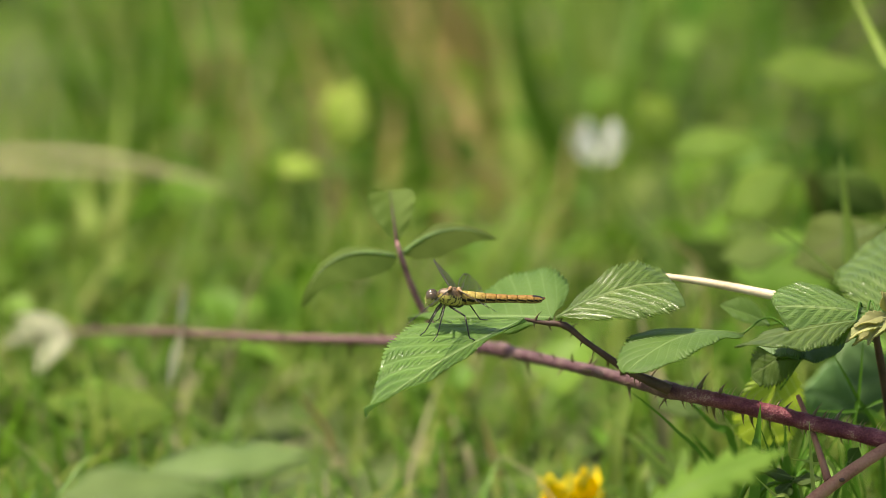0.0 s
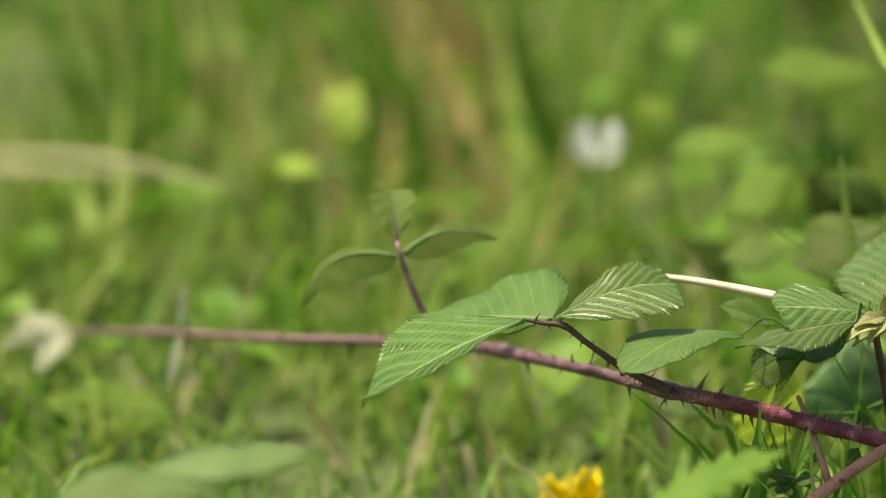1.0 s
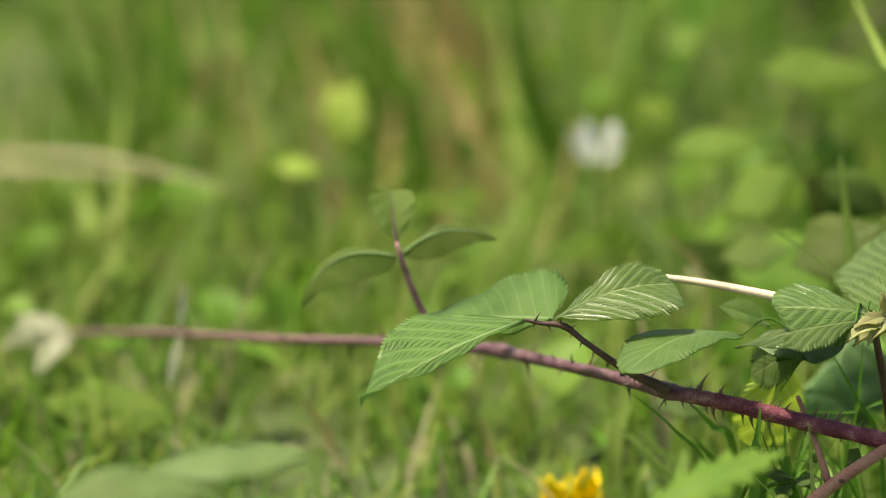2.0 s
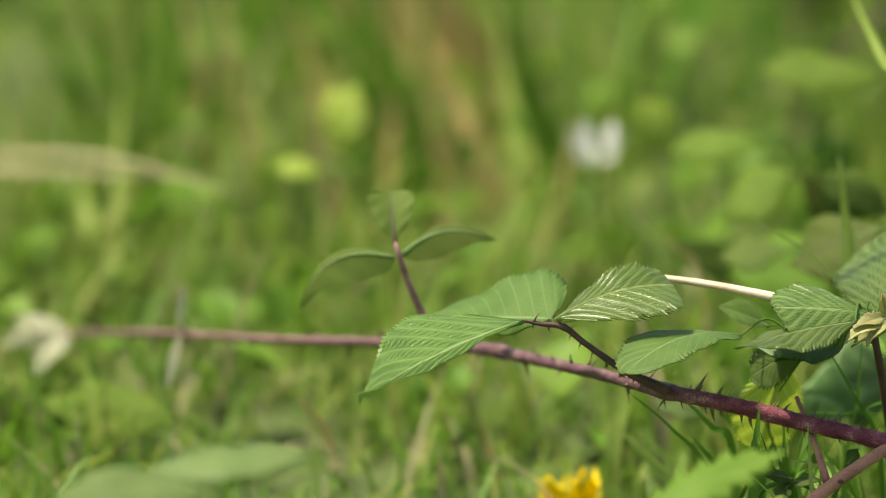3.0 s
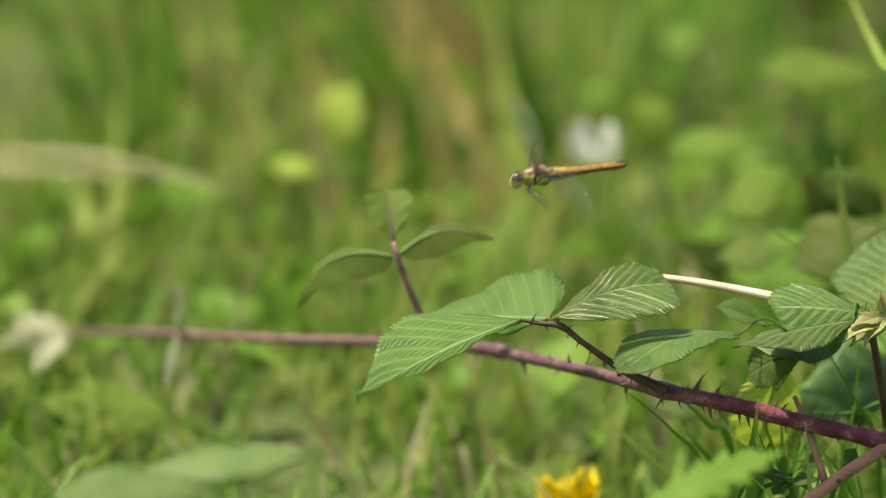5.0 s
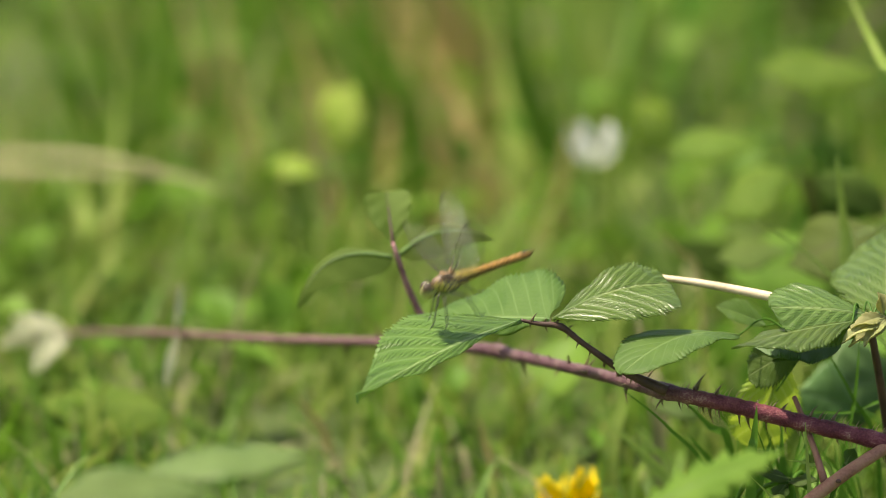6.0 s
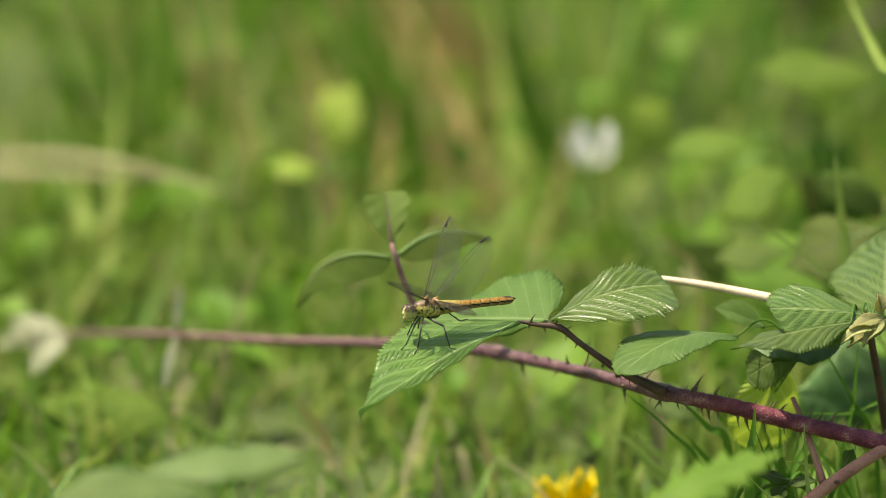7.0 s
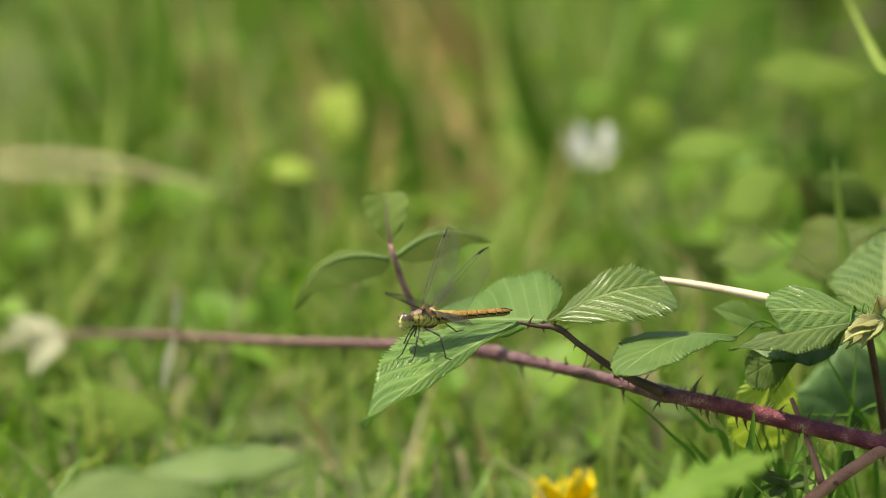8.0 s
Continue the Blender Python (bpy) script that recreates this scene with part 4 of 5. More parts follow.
# tall blades behind
blade((0.0583, 0.6, -0.0054), (0.0476, 0.6, 0.0357), (0.0376, 0.62, 0.0701), 0.005, GRASS_PALE, "tall pale green grass blade")
blade((0.0626, 0.5, -0.0129), (0.0605, 0.5, 0.0082), (0.0547, 0.5, 0.025), 0.007, GRASS_PALE, "pale green grass blade")
blade((0.0635, 0.55, 0.013), (0.0677, 0.56, 0.0469), (0.0747, 0.6, 0.0787), 0.009, GRASS, "tall green grass blade")
blade((0.1482, 0.06, 0.1436), (0.139, 0.13, 0.15), (0.1305, 0.21, 0.1573), 0.0055, GRASS_PALE, "bright green grass blade leaning")
blade((0.1297, 0.12, 0.0829), (0.1273, 0.12, 0.1013), (0.125, 0.12, 0.1223), 0.003, GRASS_PALE, "narrow upright grass blade")
blade((0.1513, 0.09, 0.0467), (0.1208, 0.09, 0.0905), (0.0942, 0.09, 0.109), 0.0016, GRASS_PALE, "fine leaning grass blade")
blade((-0.0131, 0.5, 0.0082), (-0.01, 0.5, 0.0459), (-0.0162, 0.52, 0.0686), 0.007, GRASS, "upright green meadow grass blade")
blade((0.0245, 0.6, 0.0011), (0.014, 0.62, 0.0355), (0.0013, 0.65, 0.0659), 0.008, STRAW, "dry straw-coloured grass blade")
blade((-0.1152, 0.55, -0.0126), (-0.1159, 0.55, 0.0258), (-0.1198, 0.55, 0.0577), 0.007, GRASS_PALE, "pale green upright grass blade")
blade((-0.1213, 0.4, 0.0245), (-0.1259, 0.42, 0.036), (-0.1277, 0.42, 0.0543), 0.007, GRASS_PALE, "pale green upright grass blade")

def tuft(name, label, root, count, spread, height, lean, width, material, seed):
    """A tuft of tall blades from one root; each blade is a part."""
    ob = thing(name, label, "grass")
    rnd = random.Random(seed)
    for k in range(count):
        b = Vector(root) + Vector((rnd.uniform(-1, 1) * spread, rnd.uniform(-1, 1) * spread * 1.5, -0.005))
        h = height * rnd.uniform(0.7, 1.15)
        way = Vector((lean + rnd.uniform(-0.35, 0.35), rnd.uniform(-0.3, 0.3), 1)).normalized()
        tip = b + way * h + Vector((lean * h * 0.5 + rnd.uniform(-0.2, 0.2) * h, 0, 0))
        one = blade(b, b + way * h * 0.5, tip, width * rnd.uniform(0.7, 1.3), material, "")
        one.parent = ob
        for key in ("label", "category"):
            if key in one:
                del one[key]
    return ob


tuft("dead_grass_tuft", "tuft of tan dead grass standing among green", (0.026, 0.6, 0), 9, 0.025, 0.15, -0.35, 0.006, TAN, 81)
tuft("dead_grass_tuft", "tuft of tan dead grass standing among green", (0.005, 0.5, 0), 14, 0.04, 0.08, -0.2, 0.005, TAN, 82)
tuft("grass_tuft", "tall pale green grass blades in a loose tuft", (0.06, 0.6, 0), 7, 0.03, 0.19, -0.12, 0.007, GRASS_PALE, 83)
tuft("grass_tuft", "tall green grass blades in a loose tuft", (0.085, 0.66, 0), 12, 0.035, 0.19, 0.1, 0.007, GRASS_NEAR, 84)
tuft("grass_tuft", "tall pale green grass blades in a loose tuft", (-0.115, 0.5, 0), 9, 0.02, 0.13, 0.0, 0.006, GRASS, 85)
tuft("grass_tuft", "tall green grass blades in a loose tuft", (-0.015, 0.5, 0), 6, 0.02, 0.12, 0.0, 0.006, GRASS, 86)
tuft("grass_tuft", "tall green grass blades in a loose tuft", (0.13, 0.3, 0), 8, 0.04, 0.1, 0.2, 0.004, GRASS_NEAR, 87)

tuft("grass_tuft", "loose pale green grass blades bent over", (-0.05, 0.66, 0), 12, 0.035, 0.13, 0.35, 0.007, GRASS, 96)
tuft("grass_tuft", "loose pale green grass blades bent over", (-0.015, 0.8, 0), 12, 0.04, 0.14, -0.4, 0.007, GRASS_PALE, 97)
tuft("grass_tuft", "loose pale green grass blades bent over", (-0.085, 0.82, 0), 10, 0.04, 0.14, 0.4, 0.007, GRASS, 98)

tuft("grass_tuft", "short pale green grass blades in a loose tuft", (-0.04, 0.3, 0), 16, 0.022, 0.034, 0.2, 0.004, GRASS_PALE, 101)
tuft("grass_tuft", "short pale green grass blades in a loose tuft", (0.012, 0.34, 0), 12, 0.02, 0.034, -0.2, 0.004, GRASS_PALE, 102)

# blades and small leaves under the crimson cane
blade((0.0817, 0.012, 0.0447), (0.0696, 0.012, 0.0615), (0.0549, 0.012, 0.0741), 0.0013, GRASS_NEAR, "fine dark arching grass blade")
blade((0.0892, 0.03, 0.0486), (0.0825, 0.03, 0.0572), (0.0743, 0.03, 0.0656), 0.0028, GRASS_NEAR, "short dark green grass blade")
blade((0.0893, 0.03, 0.036), (0.0826, 0.03, 0.0464), (0.0756, 0.03, 0.055), 0.0026, GRASS_NEAR, "short dark green grass blade")
blade((0.082, 0.07, 0.0175), (0.0669, 0.07, 0.0339), (0.0537, 0.07, 0.0458), 0.004, GRASS_PALE, "pale leaning grass blade")
blade((0.0943, -0.008, 0.0538), (0.0949, -0.008, 0.0643), (0.0955, -0.008, 0.074), 0.0035, GRASS_NEAR, "green grass blade before the cane")
blade((0.1116, -0.012, 0.0425), (0.1108, -0.012, 0.0566), (0.11, -0.01, 0.0693), 0.0016, GRASS_PALE, "thin pale grass stem before the cane")
blade((0.1049, -0.01, 0.0411), (0.0997, -0.01, 0.0464), (0.0937, -0.01, 0.0522), 0.0012, GRASS_PALE, "thin pale grass blade")
blade((0.1443, 0.03, 0.0606), (0.1236, 0.03, 0.0613), (0.1089, 0.03, 0.0617), 0.0011, GRASS_NEAR, "thin dark grass stem lying level")
blade((0.1341, 0.03, 0.0486), (0.1261, 0.03, 0.0665), (0.1168, 0.03, 0.0834), 0.0016, GRASS_NEAR, "thin dark curved grass blade")
blade((0.1237, 0.03, 0.045), (0.1269, 0.03, 0.0665), (0.1281, 0.03, 0.0843), 0.0018, GRASS_NEAR, "thin dark curved grass blade")
tuft("grass_tuft", "dark green grass blades under the cane", (0.1028, 0.02, 0.0227), 12, 0.012, 0.045, 0.1, 0.0022, GRASS_NEAR, 88)
tuft("grass_tuft", "dark green grass blades under the cane", (0.1206, 0.03, 0.0199), 12, 0.015, 0.045, -0.1, 0.002, GRASS_NEAR, 89)

blade((0.0013, 0.6, 0.0098), (-0.0082, 0.6, 0.0379), (-0.0178, 0.62, 0.0658), 0.009, TAN, "tan dead grass blade standing upright")
blade((0.0055, 0.62, 0.0246), (-0.003, 0.62, 0.0485), (-0.0147, 0.64, 0.068), 0.01, TAN, "tan dead grass blade standing upright")
blade((0.0138, 0.58, -0.0006), (0.0034, 0.58, 0.0188), (-0.004, 0.58, 0.0403), 0.009, TAN, "tan dead grass blade standing upright")
# dry stalks lying in the grass
blade((-0.1639, 0.36, 0.0641), (-0.1173, 0.36, 0.0629), (-0.0664, 0.34, 0.0543), 0.0055, STRAW_PALE, "dry straw blade lying flat", "dry_straw", "straw", (0, -0.35, 1))
blade((-0.1634, 0.35, 0.0609), (-0.1286, 0.35, 0.0599), (-0.0785, 0.36, 0.0561), 0.0055, STRAW_PALE, "dry straw blade lying flat", "dry_straw", "straw", (0, -0.35, 1))


def plant(name, label, leaves, material, under, group="", **shape):
    """A low plant: leaves that rise from one root."""
    ob = thing(name, label, "plant", group)
    for base, tip, upward, width, seed in leaves:
        leaflet(ob, base, tip, upward, width, material, under, name="leaf", fold=12, curl=0.3, droop=0.3, seed=seed, rows=60, across=6, **shape)
        b, way = Vector(base), (Vector(base) - Vector(tip)).normalized()
        part("leaf_stalk", tube([b, b + way * 0.012 - Vector((0, 0, 0.006)), Vector((b.x + way.x * 0.03, b.y + 0.01, -0.005))], [0.0007, 0.0008, 0.001], 6, 6), GRASS_NEAR, ob)
    return ob


plant("young_plant", "bright yellow-green young leaves in the meadow", [
    ((-0.0284, 0.4, 0.058), (-0.0393, 0.41, 0.077), (0.1, -0.65, 0.75), 0.018, 51), ((-0.0382, 0.4, 0.0566), (-0.03, 0.41, 0.078), (-0.1, -0.65, 0.75), 0.016, 52), ], LEAF_LIME, LEAF_LIME)
plant("young_plant", "low light green leaf in the meadow", [((-0.0408, 0.37, 0.0561), (-0.0593, 0.37, 0.0577), (0, -0.4, 0.9), 0.012, 53)], LEAF_YOUNG, LEAF_YOUNG)
plant("broad_leaf", "low yellow-green leaf over dark grass", [((-0.0849, 0.19, 0.0164), (-0.1319, 0.19, 0.0213), (-0.15, -0.3, 0.95), 0.032, 54)], LEAF_FAR, LEAF_FAR)
plant("broad_leaf", "pale green broad leaves close to the lens", [
    ((-0.0809, -0.2, 0.1066), (-0.037, -0.2, 0.1105), (0.1, -0.3, 0.93), 0.02, 57), ((-0.0643, -0.21, 0.1042), (-0.1079, -0.22, 0.1045), (0, -0.3, 0.95), 0.027, 58)], LEAF_SOFT, LEAF_UNDER)
plant("broad_leaf", "pale green toothed leaf close to the lens", [((0.0553, -0.16, 0.0824), (0.0987, -0.14, 0.0962), (0, -0.35, 0.93), 0.017, 59)], LEAF_FAR, LEAF_UNDER, teeth=6, tooth=0.36)
plant("bramble_clump", "muted green bramble leaves over the meadow grass", [
    ((0.1064, 0.27, 0.0897), (0.0754, 0.27, 0.0874), (0.1, -0.3, 0.95), 0.024, 61),
    ((0.1146, 0.24, 0.0872), (0.0924, 0.24, 0.0709), (0.1, -0.4, 0.9), 0.026, 62),
    ((0.1326, 0.22, 0.0568), (0.0937, 0.22, 0.0577), (0, -0.75, 0.6), 0.03, 66)], LEAF_FAR, LEAF_FAR)
plant("bramble_clump", "dull green bramble leaf in the meadow", [((0.1471, 0.3, 0.105), (0.1063, 0.3, 0.1083), (0, -0.35, 0.93), 0.026, 64)], LEAF_FAR, LEAF_FAR)
plant("young_plant", "yellowish green leaf in the meadow", [((0.0816, 0.4, 0.056), (0.0671, 0.4, 0.0748), (0, -0.8, 0.6), 0.017, 67)], LEAF_YOUNG, LEAF_YOUNG)
# the shade on these two leaves is part of their dark colour
plant("bramble_clump", "bramble leaves behind the cane, coloured as if shaded", [
    ((0.1391, 0.14, 0.0927), (0.1106, 0.14, 0.0797), (0, -0.5, 0.8), 0.03, 68), ((0.1131, 0.2, 0.0703), (0.0893, 0.2, 0.0675), (0, -0.3, 0.9), 0.02, 69)], LEAF_SHADE_TINT, LEAF_UNDER)


def thicket(root, count, reach, height, seed):
    """A dense bramble bush: arching canes with leaflets all along them."""
    rnd = random.Random(seed)
    ob = thing("bramble_bush", "dense green bramble bush with arching canes", "bramble", "brambles behind the cane")
    for c in range(4):
        a = rnd.uniform(0, 2 * math.pi)
        b = Vector(root) + Vector((rnd.uniform(-0.02, 0.02), rnd.uniform(-0.03, 0.03), -0.005))
        h = height * rnd.uniform(0.6, 1.1)
        way = Vector((math.cos(a), math.sin(a), 0)) * reach
        line = [b, b + way * 0.25 + Vector((0, 0, 0.7 * h)), b + way * 0.65 + Vector((0, 0, h)), b + way + Vector((0, 0, 0.75 * h))]
        part("cane", tube(line, [0.002, 0.0016, 0.0012, 0.0006], 8, 6), CANE_BROWN, ob)
        for k in range(count):
            p = curve_points(line, 6)[int((0.25 + 0.75 * (k + rnd.random()) / count) * 17)]
            out = Vector((rnd.uniform(-1, 1), rnd.uniform(-1, 1), rnd.uniform(-0.5, 0.35))).normalized()
            base = p + out * 0.008
            part("petiole", tube([p, base], [0.0005, 0.0004], 5, 1), CANE_BROWN, ob)
            leaflet(ob, base, base + out * rnd.uniform(0.028, 0.045), (0.3 * rnd.uniform(-1, 1), -0.3 + 0.3 * rnd.uniform(-1, 1), 1), rnd.uniform(0.02, 0.03), LEAF_CALM, LEAF_UNDER, fold=10, curl=0.3, droop=0.2, seed=seed * 100 + k, rows=36, across=5)
    return ob


thicket((0.26, 0.32, 0), 9, 0.09, 0.14, 5)
thicket((0.23, 0.5, 0), 8, 0.1, 0.15, 6)
thicket((0.25, 0.2, 0), 7, 0.07, 0.1, 7)
thicket((0.16, 0.72, 0), 7, 0.09, 0.13, 9)

# lighter growth behind the crimson cane
blade((0.07, 0.14, 0.0305), (0.066, 0.145, 0.0469), (0.0621, 0.15, 0.0661), 0.0055, STRAW_PALE, "pale dry grass stem standing upright")
blade((0.0791, 0.09, 0.0137), (0.0666, 0.09, 0.0284), (0.055, 0.09, 0.0412), 0.0045, GRASS_PALE, "pale leaning grass blade")
blade((0.055, 0.13, 0.0229), (0.0585, 0.13, 0.0415), (0.0566, 0.13, 0.0582), 0.006, GRASS_PALE, "pale upright grass blade")
blade((0.0826, 0.15, 0.0231), (0.0798, 0.15, 0.0381), (0.0778, 0.15, 0.0549), 0.006, GRASS_PALE, "pale upright grass blade")
plant("bramble_clump", "sunlit pale green leaves low behind the cane", [
    ((0.0854, 0.13, 0.0397), (0.0673, 0.12, 0.0386), (0, -0.5, 0.85), 0.02, 73)], LEAF_CALM, LEAF_UNDER)
plant("bramble_clump", "dark bluish green leaf low behind the cane", [((0.1452, 0.11, 0.0524), (0.1199, 0.1, 0.0496), (0, -0.92, 0.1), 0.03, 71), ((0.1306, 0.1, 0.044), (0.1128, 0.1, 0.0496), (0, -0.92, 0.05), 0.025, 72)], LEAF_BLUE, LEAF_BLUE)
plant("seedling", "small green seedling leaves under the cane", [
    ((0.1056, 0, 0.0487), (0.0951, -0.004, 0.0523), (0, -0.5, 0.85), 0.006, 74), ((0.1056, 0, 0.048), (0.1144, -0.004, 0.0495), (0, -0.4, 0.9), 0.006, 75), ((0.1052, 0, 0.0469), (0.1008, -0.006, 0.0444), (0, -0.6, 0.8), 0.006, 76),
    ((0.1227, 0, 0.0533), (0.1256, 0, 0.0583), (-0.2, -0.9, 0.4), 0.005, 77), ((0.0933, 0.002, 0.0489), (0.0963, 0, 0.0542), (0.1, -0.8, 0.5), 0.005, 78)], LEAF_CALM, LEAF_UNDER)

tuft("dead_grass_tuft", "loose tuft of tan dead grass among green blades", (-0.06, 0.55, 0), 5, 0.03, 0.09, -0.3, 0.005, TAN, 92)
blade((0.0174, 0.55, 0.0066), (0.0065, 0.57, 0.0361), (-0.0176, 0.6, 0.0744), 0.007, TAN, "tan dead grass blade leaning over")
blade((0.0244, 0.6, 0.0292), (0.0065, 0.6, 0.0573), (-0.005, 0.6, 0.0787), 0.012, TAN, "tan dead grass blade leaning over")
blade((0.0176, 0.5, 0.0177), (0.0063, 0.5, 0.0271), (-0.0039, 0.5, 0.0355), 0.01, TAN, "short tan dead grass blade")
blade((-0.0039, 0.5, 0.0281), (-0.012, 0.5, 0.0501), (-0.0191, 0.5, 0.0731), 0.011, GRASS_NEAR, "broad deep green grass blade")
blade((-0.0174, 0.55, 0.0045), (-0.0298, 0.55, 0.0343), (-0.038, 0.55, 0.0704), 0.01, GRASS_PALE, "pale green grass blade leaning")
blade((0.0498, 0.42, 0.0625), (0.0437, 0.42, 0.0848), (0.0357, 0.42, 0.1111), 0.005, GRASS_PALE, "tall pale green grass blade")
blade((0.0633, 0.45, 0.0545), (0.0692, 0.45, 0.0801), (0.075, 0.45, 0.1067), 0.008, GRASS, "tall broad green grass blade")
blade((0.0462, 0.5, 0.0187), (0.0318, 0.5, 0.0543), (0.0195, 0.5, 0.0959), 0.016, GRASS, "broad olive grass blade")
blade((0.1275, 0.12, 0.0848), (0.1264, 0.12, 0.1068), (0.1244, 0.12, 0.1214), 0.003, GRASS_PALE, "narrow upright grass stem")
blade((0.0847, 0.2, 0.059), (0.0773, 0.2, 0.0703), (0.0699, 0.2, 0.0788), 0.0014, TAN, "thin brownish dry stem")
blade((0.0774, 0.3, 0.0375), (0.0659, 0.3, 0.0533), (0.0553, 0.3, 0.0709), 0.006, GRASS_PALE, "pale green grass blade")
blade((-0.1118, 0.35, -0.0072), (-0.1144, 0.4, 0.0245), (-0.1117, 0.45, 0.0822), 0.005, GRASS_PALE, "tall pale grass blade")
blade((-0.0263, 0.62, 0.029), (-0.0349, 0.64, 0.0441), (-0.0479, 0.66, 0.0616), 0.012, GRASS_PALE, "broad pale green grass blade")
blade((0.03, 0.52, 0.0202), (0.025, 0.54, 0.0473), (0.0178, 0.56, 0.0809), 0.011, GRASS_PALE, "broad pale green grass blade")
blade((-0.0135, 0.6, 0.0271), (-0.0177, 0.6, 0.0486), (-0.026, 0.6, 0.0723), 0.01, TAN, "tan dead grass blade leaning")
blade((-0.049, 0.45, 0.0308), (-0.0569, 0.45, 0.0431), (-0.0629, 0.45, 0.0576), 0.008, GRASS_PALE, "pale green grass blade leaning")
blade((-0.0363, 0.17, 0.0148), (-0.0409, 0.17, 0.0223), (-0.0472, 0.17, 0.0299), 0.0035, TAN, "short withered brownish grass blade")
blade((0.0173, 0.14, 0.0127), (0.0146, 0.14, 0.0221), (0.0128, 0.14, 0.0305), 0.0032, TAN, "short withered brownish grass blade")
blade((0.0615, 0.1, 0.0183), (0.065, 0.1, 0.0293), (0.0605, 0.1, 0.0385), 0.0026, GRASS_PALE, "pale short grass blade")
blade((0.0716, 0.08, 0.0293), (0.0663, 0.08, 0.0367), (0.0601, 0.08, 0.0431), 0.003, GRASS_PALE, "pale leaning grass blade")
blade((0.1087, 0.0, 0.0427), (0.1026, 0.0, 0.0498), (0.0932, 0.0, 0.0569), 0.0012, GRASS_PALE, "thin pale grass blade")
blade((0.1189, 0.0, 0.048), (0.112, 0.0, 0.0533), (0.1051, 0.0, 0.0547), 0.0012, GRASS_PALE, "thin pale grass blade")
blade((0.1057, 0.01, 0.0399), (0.1042, 0.01, 0.0506), (0.1037, 0.01, 0.0648), 0.003, GRASS_NEAR, "dark green grass blade under the cane")
blade((0.0971, 0.01, 0.0399), (0.0987, 0.01, 0.0506), (0.1007, 0.01, 0.0594), 0.003, GRASS_NEAR, "dark green grass blade under the cane")
blade((0.0513, 0.45, 0.0576), (0.0469, 0.56, 0.0533), (0.0409, 0.66, 0.0572), 0.006, GRASS, "tall grass blade bent back")
# dark upright leaves added in place of the shaded gaps in the foliage
plant("bramble_clump", "dark green leaves that stand in for shade behind the straw", [
    ((0.1054, 0.26, 0.0476), (0.0772, 0.26, 0.0573), (0.3, -1, 0.1), 0.014, 81), ((0.1451, 0.2, 0.0832), (0.1211, 0.2, 0.0949), (0.3, -1, 0.1), 0.016, 82), ((0.1339, 0.25, 0.0617), (0.1187, 0.25, 0.0848), (0.4, -1, 0.1), 0.012, 83)], LEAF_SHADE_TINT, LEAF_SHADE_TINT)


# ---- what moves ----
def hinge(drop):
    """The leaflet's nod about its stalk, in degrees downwards."""
    h = Vector(HINGE)
    return Matrix.Translation(h) @ pose(0, 0, 0, 0, -drop, 0) @ Matrix.Translation(-h)


FIRST_PERCH = pose(*(0.0027, -0.008, 0.1072), 0, 1.0, 0)
SECOND_PERCH = pose(*(-0.003, -0.008, 0.1049), -8, -2.0, 20)
NODS = [(0.0, 0.0), (0.42, 0.2), (0.5, 0.6), (0.6, -0.6), (0.75, -2.4), (1.0, -3.5), (1.5, -4.1), (3.0, -5.6), (4.5, -5.4), (6.0, -5.5), (6.1, -5.4), (6.2, -2.0), (6.3, 5.6), (6.4, 7.1), (6.5, 6.9), (6.6, 3.6),
        (6.7, -0.2), (6.8, -0.8), (6.9, -0.8), (7.0, -0.4), (7.1, 2.0), (7.2, 3.7), (7.4, 3.5), (7.5, 1.2), (7.6, 1.0), (7.7, 0.9), (7.8, 2.0), (8.0, 3.5)]


def flap(k, phase):
    """Wing stroke at the sixtieth k of a second, in degrees above the level."""
    return 12 + 38 * math.sin(2 * math.pi * (k * 0.41 + phase))


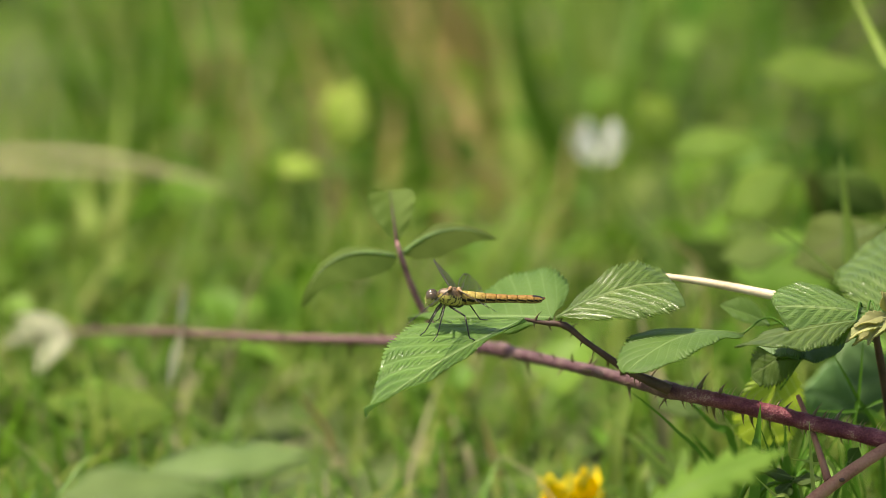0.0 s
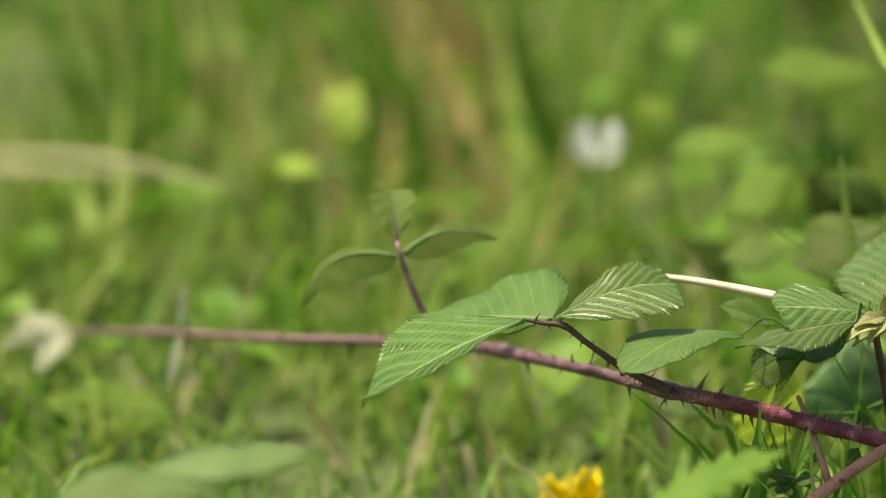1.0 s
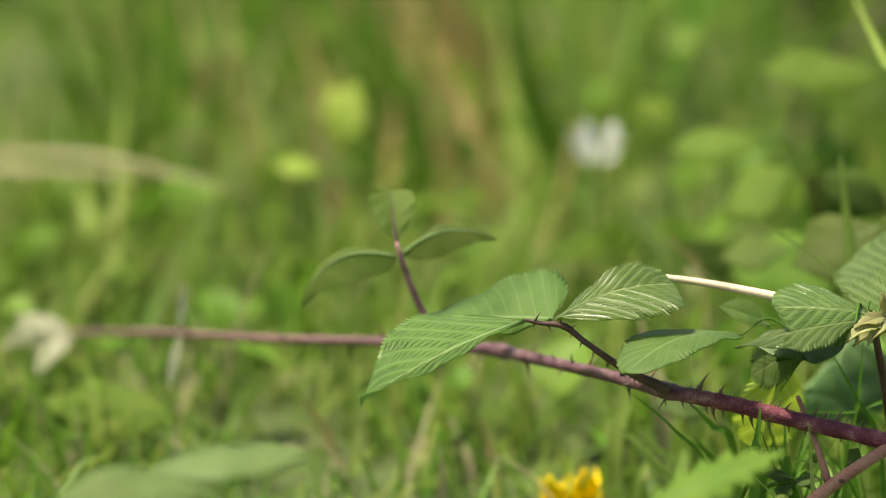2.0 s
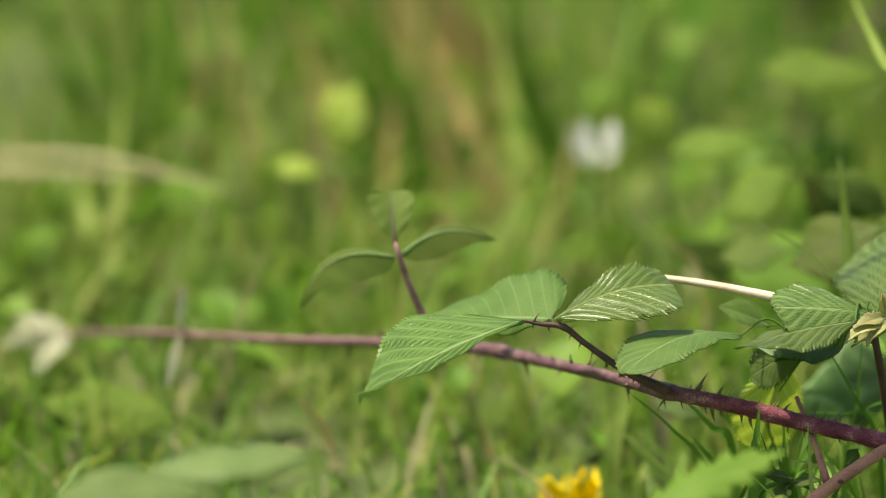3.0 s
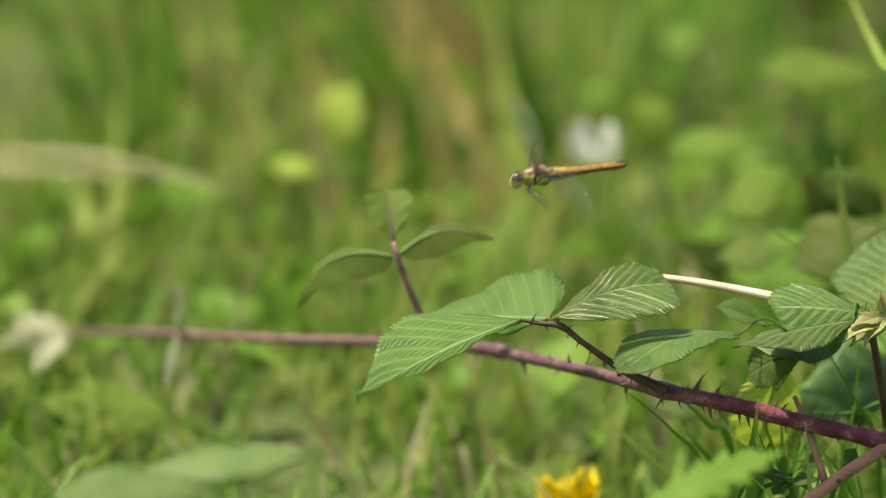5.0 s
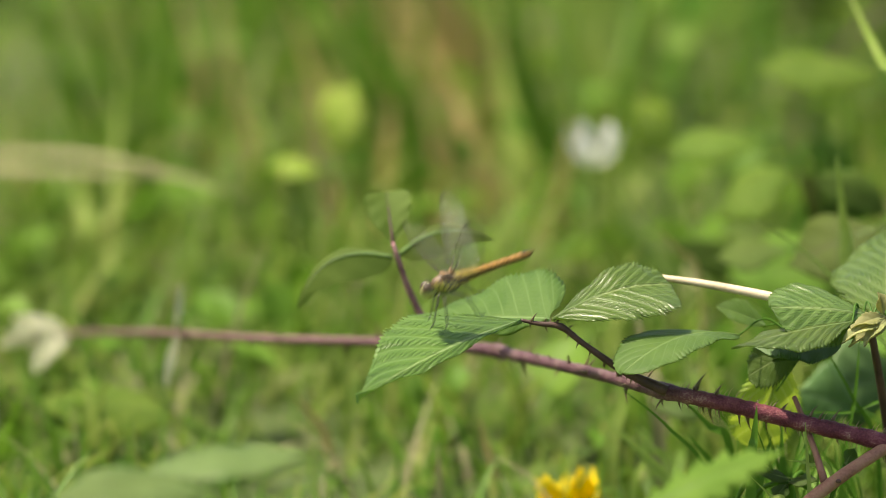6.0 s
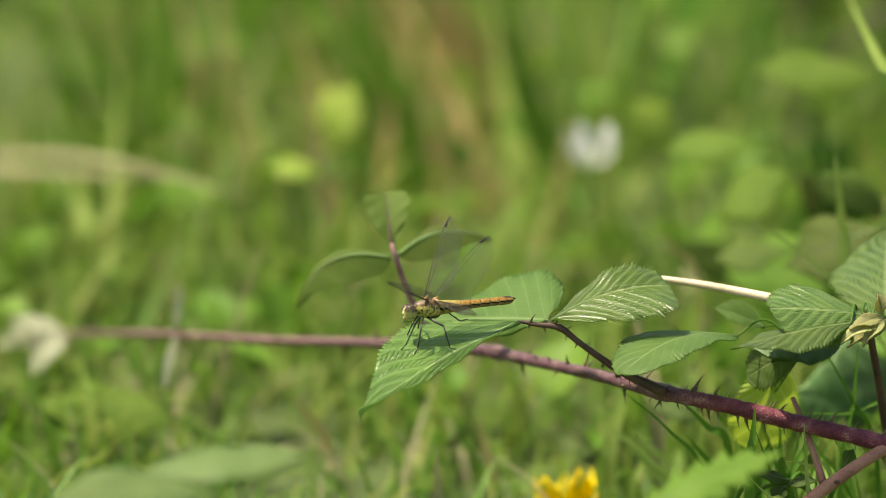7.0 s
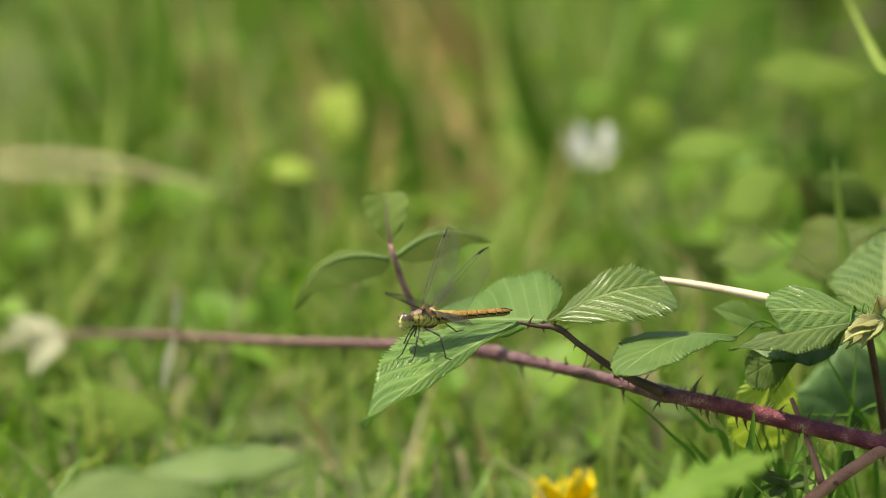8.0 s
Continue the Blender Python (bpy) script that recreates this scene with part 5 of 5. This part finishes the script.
def motions():
    rest = perch.matrix_basis.copy()
    walk(perch, [(t, hinge(drop) @ rest) for t, drop in NODS])

    rows = [(t, hinge(drop) @ FIRST_PERCH) for t, drop in NODS if t < 0.45]
    rows += [
        (0.5, pose(*(-0.0032, -0.008, 0.1138), 0, 3, 0)),
        (0.6, pose(*(-0.0172, -0.008, 0.1288), 0, 2, 3)),
        (0.7, pose(*(-0.0364, -0.008, 0.1508), 0, 3, 6)),
        (0.8, pose(*(-0.0599, -0.008, 0.178), 0, 6, 8)),
        (0.9, pose(*(-0.0862, -0.008, 0.2086), 0, 8, 8)),
        (1.1, pose(*(-0.1406, -0.008, 0.2716), 0, 8, 8)),
        (2.4, pose(*(-0.0481, 0.05, 0.3415), 0, 0, 40)),
        (3.9, pose(*(0.0844, -0.008, 0.2546), 0, -30, 10)),
        (4.1, pose(*(0.068, -0.008, 0.2137), 0, -34, 8)),
        (4.2, pose(*(0.0606, -0.008, 0.1986), 0, -34, 6)),
        (4.3, pose(*(0.0561, -0.008, 0.1876), 0, -33, 4)),
        (4.4, pose(*(0.0515, -0.008, 0.1738), 0, -31, 4)),
        (4.5, pose(*(0.0468, -0.008, 0.1604), 0, -18, 4)),
        (4.6, pose(*(0.0421, -0.008, 0.1531), 0, -10, 5)),
        (4.7, pose(*(0.0381, -0.008, 0.1515), 0, -5, 5)),
        (5.0, pose(*(0.0288, -0.0094, 0.1451), 0, -6, 8)),
        (5.4, pose(*(0.0179, -0.0112, 0.1334), 0, -12, 8)),
        (5.8, pose(*(0.0088, -0.0131, 0.1256), 0, -17, 8)),
        (5.9, pose(*(0.0057, -0.0135, 0.1208), 0, -15, 10)),
        (6.0, pose(*(0.002, -0.014, 0.1137), 0, -17, 12)),
        (6.1, pose(*(-0.0014, -0.014, 0.1099), 0, -6, 14)),
    ]
    rows += [
        (6.2, pose(*(-0.0029, -0.014, 0.1067), -8, -8.5, 20)),
        (6.3, pose(*(-0.0034, -0.014, 0.1046), -8, -8.2, 20)),
        (6.4, pose(*(-0.0037, -0.014, 0.1032), -8, -5, 20)),
        (6.5, pose(*(-0.0032, -0.014, 0.1031), -8, -2, 20)),
        (6.6, pose(*(-0.0029, -0.014, 0.1039), -8, 0.2, 20)),
        (6.7, pose(*(-0.0029, -0.014, 0.1052), -8, -0.6, 20)),
        (6.8, pose(*(-0.0027, -0.014, 0.1062), -8, -1.4, 20)),
        (7.0, pose(*(-0.003, -0.014, 0.1059), -8, -1.4, 20)),
        (7.1, pose(*(-0.0029, -0.014, 0.1048), -8, -1.9, 20)),
        (7.2, pose(*(-0.0034, -0.014, 0.1036), -8, -1.7, 20)),
        (7.4, pose(*(-0.0034, -0.014, 0.1039), -8, -0.3, 20)),
        (7.5, pose(*(-0.0032, -0.014, 0.105), -8, 0.0, 20)),
        (7.7, pose(*(-0.0029, -0.014, 0.1053), -8, 0.5, 20)),
        (7.8, pose(*(-0.003, -0.014, 0.1048), -8, 0.5, 20)),
        (8.0, pose(*(-0.0036, -0.014, 0.1032), -8, 0.0, 20)),
    ]
    walk(dragonfly, rows)

    first = {"far_fore": (-0.19, 0.98, 0.07), "far_hind": (0.08, 0.99, -0.06), "near_fore": (-0.46, -0.87, -0.17), "near_hind": (0.28, -0.95, 0.08)}
    last = {"far_fore": (0.24, 0.6, 0.76), "far_hind": (0.6, 0.5, 0.63), "near_fore": (-0.44, -0.83, 0.38), "near_hind": (0.3, -0.95, 0.08)}
    turn = SECOND_PERCH.to_3x3().inverted()
    for key, (ob, side, root) in wings.items():
        hind = key.endswith("hind")
        chord = {"near_fore": (0.62, -0.46, 0.64), "far_fore": (0.7, 0.08, -0.65), "far_hind": (0.8, 0.05, -0.55), "near_hind": (0.82, 0.25, -0.52)}[key]
        rows = [(0.0, wing_pose(key, first[key], chord)), (0.4, wing_pose(key, first[key], chord))]
        for k in (*range(26, 67), *range(238, 370)):
            a = radians(flap(k, 0.3 if hind else 0.0))
            lean = 0.25 if hind else -0.12
            rows.append((k / 60, wing_pose(key, (lean, side * math.cos(a), math.sin(a)))))
        lands = {"far_fore": (0.1, 0.66, 0.74), "far_hind": (0.5, 0.6, 0.6), "near_fore": (-0.3, -0.75, 0.6), "near_hind": (0.3, -0.9, 0.2)}[key]
        rows += [(6.2, wing_pose(key, turn @ Vector(lands))), (6.24, wing_pose(key, turn @ Vector(lands)))]
        pumps = ((6.4, -0.2), (6.5, -0.1), (6.6, -0.07), (6.7, 0.02), (6.8, 0.05), (7.2, 0.0), (8.0, 0.0)) if key == "near_fore" else ((6.38, 0.0), (8.0, 0.0))
        rows += [(t, wing_pose(key, turn @ (Vector(last[key]) + Vector((0, 0, lift))))) for t, lift in pumps]
        walk(ob, rows)

    for k, (ob, coxa) in enumerate(legs):
        side = -1 if coxa.y < 0 else 1
        down, tucked, half = pose(*coxa), pose(*coxa, 34 * side, -84, 0), pose(*coxa, 0, -22, 0)
        set_down = pose(*coxa, 8, -13 if k == 5 else 0, -20)
        walk(ob, [(0.0, down), (0.42, down), (0.5, half), (0.6, tucked), (5.5, tucked), (5.8, half), (6.0, down), (6.2, set_down), (8.0, set_down)])


motions()
